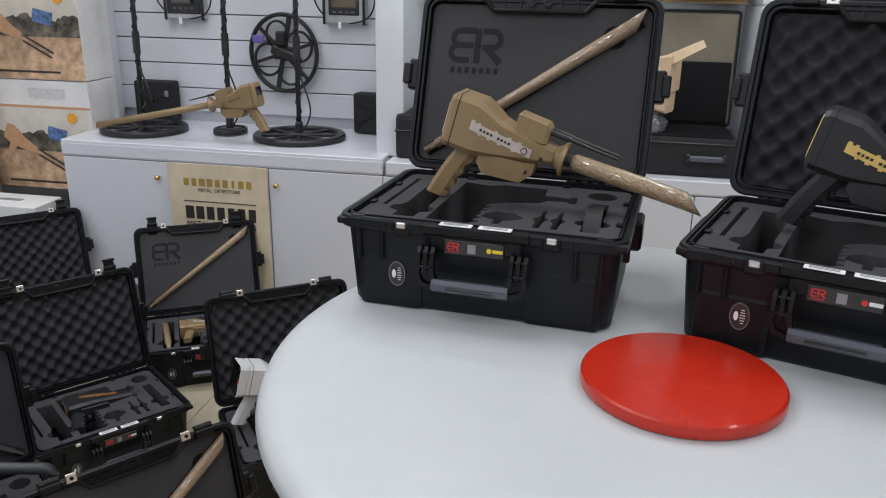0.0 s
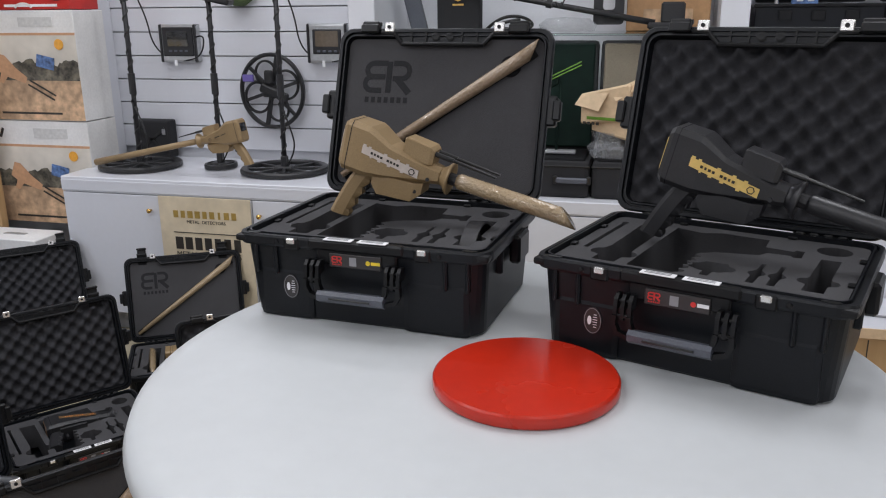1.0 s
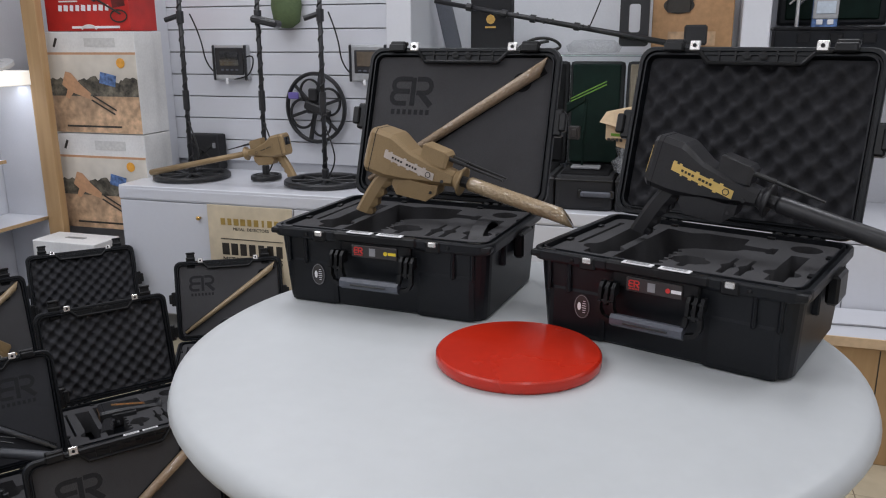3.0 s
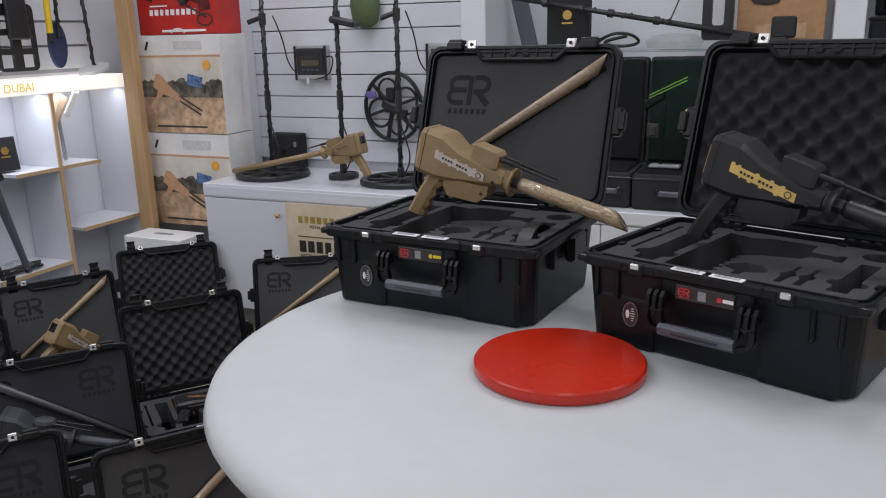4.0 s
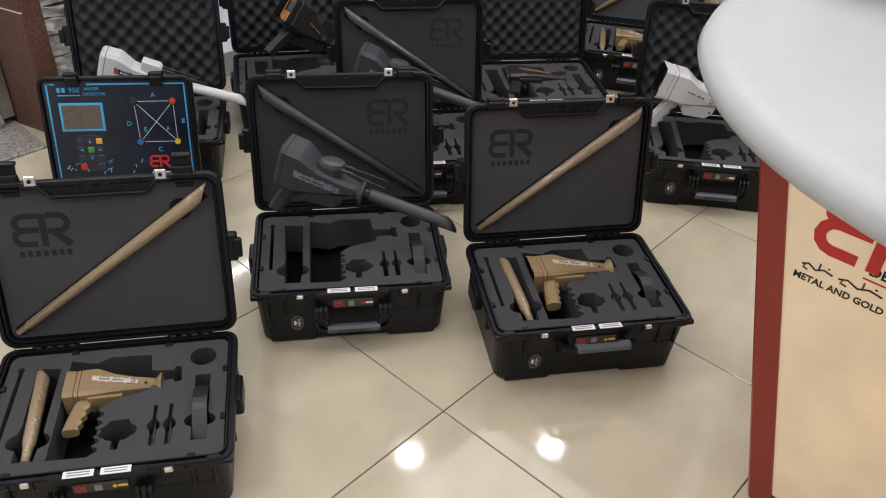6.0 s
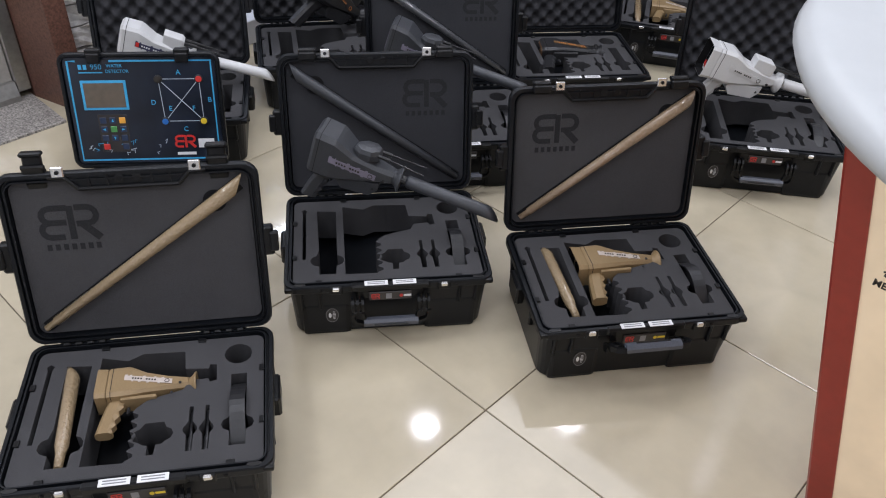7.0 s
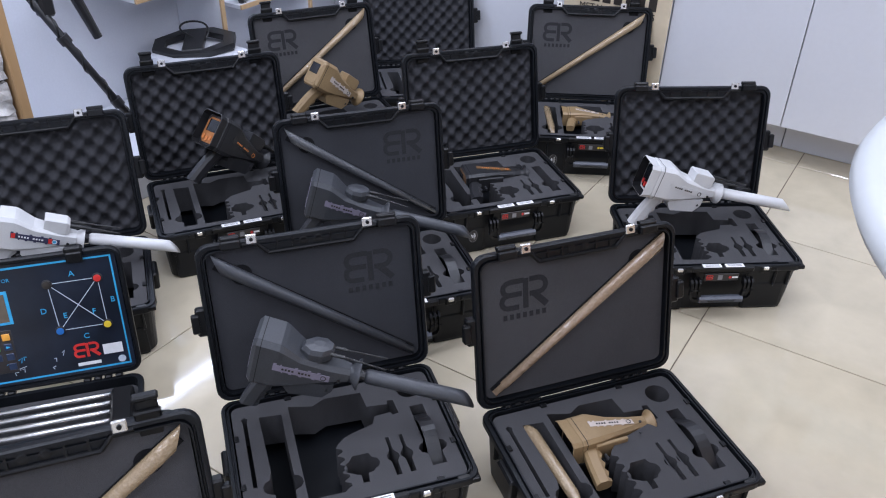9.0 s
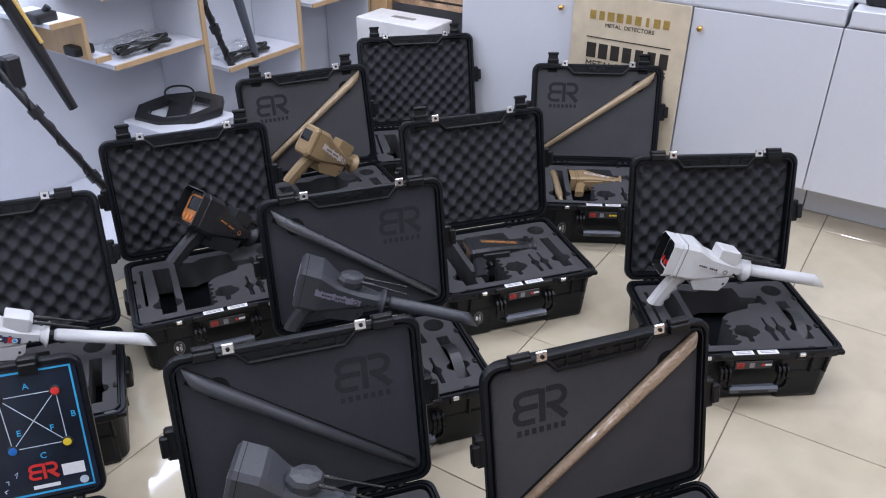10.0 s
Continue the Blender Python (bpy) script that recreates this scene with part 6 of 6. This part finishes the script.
def parts_bag(y, z, w, label):
    random.seed(int(y * 100))
    ob = thing("plastic_bag", pose(-3.06, y, z), label=label, category="bag", group="bags of accessories")
    bm = bmesh.new()
    bmesh.ops.create_icosphere(bm, subdivisions=3, radius=1.0, matrix=Matrix.Diagonal((0.08, w * 0.9, 0.034, 1)))
    for v in bm.verts:
        v.co += Vector((0, 0, 0.028)) + v.co.normalized() * 0.024 * noise.noise(v.co * 28 + Vector((y, 0, 0)))
        v.co.z = max(v.co.z, 0.001)
    part("film", bm, CLEAR, ob, "crumpled clear film")
    hung([(0.03 * math.cos(k * 1.9) + 0.06, w * 1.1 * math.sin(k * 1.3), 0.02 + 0.03 * (k % 3) / 2) for k in range(14)], "cable", 0.007, ROD, ob)


parts_bag(2.08, 0.791, 0.14, "clear bag of black cables on a shelf")
parts_bag(2.10, 0.556, 0.13, "clear bag of black accessories on a shelf")
parts_bag(2.62, 0.401, 0.13, "clear bag of coiled cable on a low shelf")
for y, z in ((1.74, 0.746), (1.85, 0.611)):
    ob = thing("accessory", pose(-3.02, y, z), label="small black accessory on a shelf", category="accessory", group="small accessories")
    part("body", box((0, 0, 0.018), (0.07, 0.08, 0.036), 0.010, seg=2), COIL, ob)
    part("knob", rod((0.01, 0.01, 0.034), (0.02, 0.02, 0.05), 0.012), ROD, ob)
for y, z, w, h, mt, lab in ((2.64, 1.20, 0.10, 0.12, LABEL, "small white notice with dark edges on the wall"), (1.90, 1.165, 0.17, 0.13, LIME, "small colourful heat-map print on the wall"), (1.62, 1.19, 0.12, 0.05, PINE, "small wood-coloured notice on the wall")):
    ob = thing("notice", pose(BX + 0.012, y, z), label=lab, category="notice", group="wall notices")
    part("sheet", box((0, 0, 0), (0.003, w, h)), mt, ob)
    for s in (-1, 1):
        part("edge_strip", box((0.002, 0, s * (h / 2 + 0.004)), (0.004, w, 0.006)), BLACK, ob)
    if mt is LIME:
        part("print_shape", box((0.003, 0.01, -0.005), (0.002, 0.13, 0.05)), BLUE_INK, ob)
        part("print_shape", box((0.0045, 0.0, -0.005), (0.002, 0.03, 0.02)), YELLOW_INK, ob)
    if mt is LABEL:
        part("print_shape", box((0.003, 0, 0.0), (0.002, 0.035, 0.035), 0, pose(0, 0, 0, 45)), GREEN_INK, ob)
lamp_unit = thing("hanging_device", pose(-3.06, 2.98, 1.06), label="pale tan device with a shiny strip on a shelf", category="device")
part("body", placed(loft([oct_ring(-0.07, 0.05, 0.05), oct_ring(0.16, 0.10, 0.06)]), pose(0, 0, 0.08, 0, -60, 90)), KRAFT, lamp_unit)
part("strip", placed(box((0.10, -0.04, 0.0), (0.17, 0.012, 0.035), 0.004), pose(0.02, 0.04, 0.10, 0, -55, 90)), LABEL, lamp_unit)
part("stem", rod((0, 0.05, 0.1), (0, 0.06, -0.128), 0.010), SILVER, lamp_unit)


def leaning_detector(foot, top, tip, accent, label):
    """A folded detector leaning on the shelf: a long wrapped rod, a head and a second leg."""
    ob = thing("metal_detector", label=label, category="metal detector", group="leaning metal detectors")
    foot, top, tip = Vector(foot), Vector(top), Vector(tip)
    wrapped_pole(ob, foot, top, 0.013, 8)
    d = tip - top
    head = top + Vector((0.03, 0.19, 0.03))
    part("control_head", box((0, 0, 0), (0.06, 0.09, 0.12), 0.010, Matrix.Translation(head + Vector((0, 0, -0.03))) @ pose(0, 0, 0, 20), 2), BLACK, ob)
    part("arm_bar", rod(top, head, 0.016), BLACK, ob)
    part("arm_bar", rod(top.lerp(foot, 0.18), head + Vector((0, -0.02, -0.09)), 0.010), BLACK, ob)
    part("second_leg", rod(head + Vector((0, 0.0, -0.05)), tip, 0.026, 0.015, 10), BLACK if accent is YELLOW else GRIP, ob)
    if accent is not None:
        part("accent", rod(head + Vector((0.026, 0.005, -0.05)), head.lerp(tip, 0.5) + Vector((0.022, 0.005, 0)), 0.006), STRIP_GOLD, ob, "gold accent strip")
    part("battery", box((0, 0, 0), (0.045, 0.05, 0.10), 0.008, Matrix.Translation(top.lerp(foot, 0.28) + Vector((0.005, 0.036, -0.01)))), BLACK, ob)
    for t in (0.45, 0.72):
        p = top.lerp(foot, t)
        part("collar", rod(p + (top - foot).normalized() * 0.03, p, 0.020), BLACK, ob)
    return ob


leaning_detector((-2.62, 1.70, G + 0.10), (-2.88, 1.34, 0.94), (-2.78, 1.63, 0.53), YELLOW, "black metal detector with a gold strip leaning on the shelf")
leaning_detector((-2.98, 2.50, 0.405), (-3.02, 2.33, 0.95), (-2.98, 2.645, 0.41), None, "dark grey folded metal detector leaning in the shelf bay")

# octagonal coil on the plinth
oct_coil = thing("search_coil", pose(-2.97, 2.195, 0.325, 7, -4, 40) @ Matrix.Scale(0.86, 4), label="large black octagonal search coil lying before the shelves", category="search coil")
outer, inner = [(0.21 * math.cos(radians(22.5 + 45 * k)), 0.15 * math.sin(radians(22.5 + 45 * k))) for k in range(8)], [(0.15 * math.cos(radians(22.5 + 45 * k)), 0.10 * math.sin(radians(22.5 + 45 * k))) for k in range(8)]
part("frame", plate(outer, [inner], 0.03, "frame"), COIL, oct_coil)
part("bridge", box((0, 0, -0.01), (0.10, 0.21, 0.03), 0.005), COIL, oct_coil)
hung([(0.0, 0.03, 0.0), (-0.08, 0.06, 0.03), (-0.05, 0.10, 0.06), (0.05, 0.09, 0.055), (0.08, 0.03, 0.03), (0.06, 0.0, 0.01)], "cable", 0.005, ROD, oct_coil)
coil_stand = tagged(part("carton", box((-2.94, 2.17, 0.181), (0.32, 0.30, 0.225), 0.004), LAMINATE), "low white box carrying the octagonal coil", "box")

# coils hung over the lit header
def hung_coil(y, z, ry, rz, mat, label, pole=True, spokes=3, w=0.3):
    ob = thing("search_coil", pose(-3.05, y, z), label=label, category="search coil", group="coils above the header")
    part("rim", coil_disc(bmesh.new(), pose(0, 0, 0, 0, 90) @ pose(0, 0, 0, 0, 0, 0), rz, ry, 0.02, w, spokes), mat, ob)
    if pole:
        wrapped_pole(ob, (0.03, 0, rz * 0.3), (0.02, 0.02, 0.55), 0.009, 6)


hung_coil(2.285, 1.535, 0.07, 0.14, COIL, "black oval search coil hung over the header")
hung_coil(2.48, 1.54, 0.06, 0.14, COIL, "black oval search coil hung over the header")
hung_coil(3.075, 1.54, 0.055, 0.12, COIL_BLUE, "dark blue oval search coil hung over the header", w=0.75)
hung_coil(1.80, 1.54, 0.09, 0.13, COIL, "black oval search coil hung over the header")
big = thing("search_coil", pose(-3.05, 2.84, 1.58), label="large black rectangular grid coil over the header", category="search coil", group="coils above the header")
holes = [[(x - 0.036, z - 0.032), (x + 0.036, z - 0.032), (x + 0.036, z + 0.032), (x - 0.036, z + 0.032)] for x in (-0.062, 0.062) for z in (-0.115, -0.02, 0.075)]
part("grid", placed(plate(round_rect(0.235, 0.33, 0.03, 4), holes, 0.02, "grid"), pose(0, 0, 0, 90, 0, 90)), COIL, big)
part("bar", box((0.02, 0, 0.12), (0.03, 0.12, 0.26), 0.008), COIL, big)
white_coil = thing("search_coil", pose(-3.02, 3.28, 1.397, 0, 0, 20), label="white oval search coil lying on the header", category="search coil", group="coils above the header")
part("rim", coil_disc(bmesh.new(), pose(0, 0, 0, 12), 0.07, 0.12, 0.02, 0.6, 2), WHITE, white_coil)
wrapped_pole(white_coil, (0, 0, 0.03), (-0.03, 0.0, 0.6), 0.009, 6)
for y in (2.18, 3.03):
    ob = thing("digging_tool", pose(-3.03, y, 1.60, -8), label="black hand tool with a yellow grip", category="tool", group="hand tools")
    part("handle", rod((0, 0, 0.0), (0, -0.03, 0.24), 0.016), YELLOW, ob, "yellow grip")
    part("tip", rod((0, 0.006, -0.04), (0, 0, 0.0), 0.018), BLACK, ob)
ob = thing("coil_cover", pose(-3.02, 2.10, 1.371), label="flat black coil lying on the header", category="search coil")
part("rim", coil_disc(bmesh.new(), Matrix(), 0.10, 0.16, 0.015, 0.4, 2), COIL, ob)
wrapped_pole(ob, (0, 0, 0.02), (-0.03, 0.0, 0.5), 0.009, 5)

# strip lamps under the lit header, one to each bay
for y0, y1, watts in ((1.27, 2.33, 4.0), (2.38, 2.88, 1.4), (2.93, 3.40, 0.7)):
    data = bpy.data.lights.new("shelf_lamp", "AREA")
    data.shape, data.size, data.size_y, data.energy, data.color = "RECTANGLE", 0.04, y1 - y0, watts, (0.78, 0.86, 1.0)
    new("shelf_lamp", data).matrix_world = pose(-3.01, (y0 + y1) / 2, 1.294)

# ---- stones of the wall and floor tiles ----
random.seed(21)


def stone(y0, y1, z0, z1):
    """One rough split stone with a leaning outline."""
    wid, hgt = y1 - y0, z1 - z0
    bm = box((0, 0, 0), (random.uniform(0.025, 0.05), wid - 0.007, hgt - 0.007))
    bmesh.ops.subdivide_edges(bm, edges=bm.edges, cuts=3, use_grid_fill=True)
    off = Vector((y0 * 31, z0 * 17, 0))
    skew = random.uniform(-0.16, 0.16)
    for v in bm.verts:
        v.co.z += skew * v.co.y * 0.6
        v.co += noise.noise_vector(v.co * 22 + off) * 0.009
        v.co.x += noise.noise(v.co * 45 + off) * 0.012 - 0.10 * (v.co.y / wid) ** 2 * 0.08
    ob = part("stone", bm, BRICK, brick_wall)
    ob.matrix_basis = pose(-2.645, (y0 + y1) / 2, G + (z0 + z1) / 2)


def split_stones(y0, y1, z0, z1):
    """Splits a stretch of wall into stones of uneven size."""
    w, h = y1 - y0, z1 - z0
    if w > 0.20 or (w > 0.12 and w > 1.9 * h):
        cut = y0 + w * random.uniform(0.36, 0.64)
        split_stones(y0, cut, z0, z1), split_stones(cut, y1, z0, z1)
    elif h > 0.11 or (h > 0.055 and h > 0.75 * w and random.random() < 0.7):
        cut = z0 + h * random.uniform(0.36, 0.64)
        split_stones(y0, y1, z0, cut), split_stones(y0, y1, cut, z1)
    else:
        stone(y0, y1, z0, z1)


for k in range(7):
    split_stones(0.853, 1.205, 0.003 + 0.34 * k, 0.34 * (k + 1) + 0.003)

PITCH = 0.615
tile = part("tile", box((0, 0, -0.002), (PITCH - 0.003, PITCH - 0.003, 0.012), 0.0012), TILE, floor)
tile.matrix_basis = pose(-0.69 - PITCH / 2, 0.81 + PITCH / 2, G - 0.004)
for i in range(-4, 8):
    for j in range(-6, 6):
        if (i, j) != (0, 0):
            again(tile, pose(-0.69 + PITCH * (i - 0.5), 0.81 + PITCH * (j + 0.5), G - 0.004))
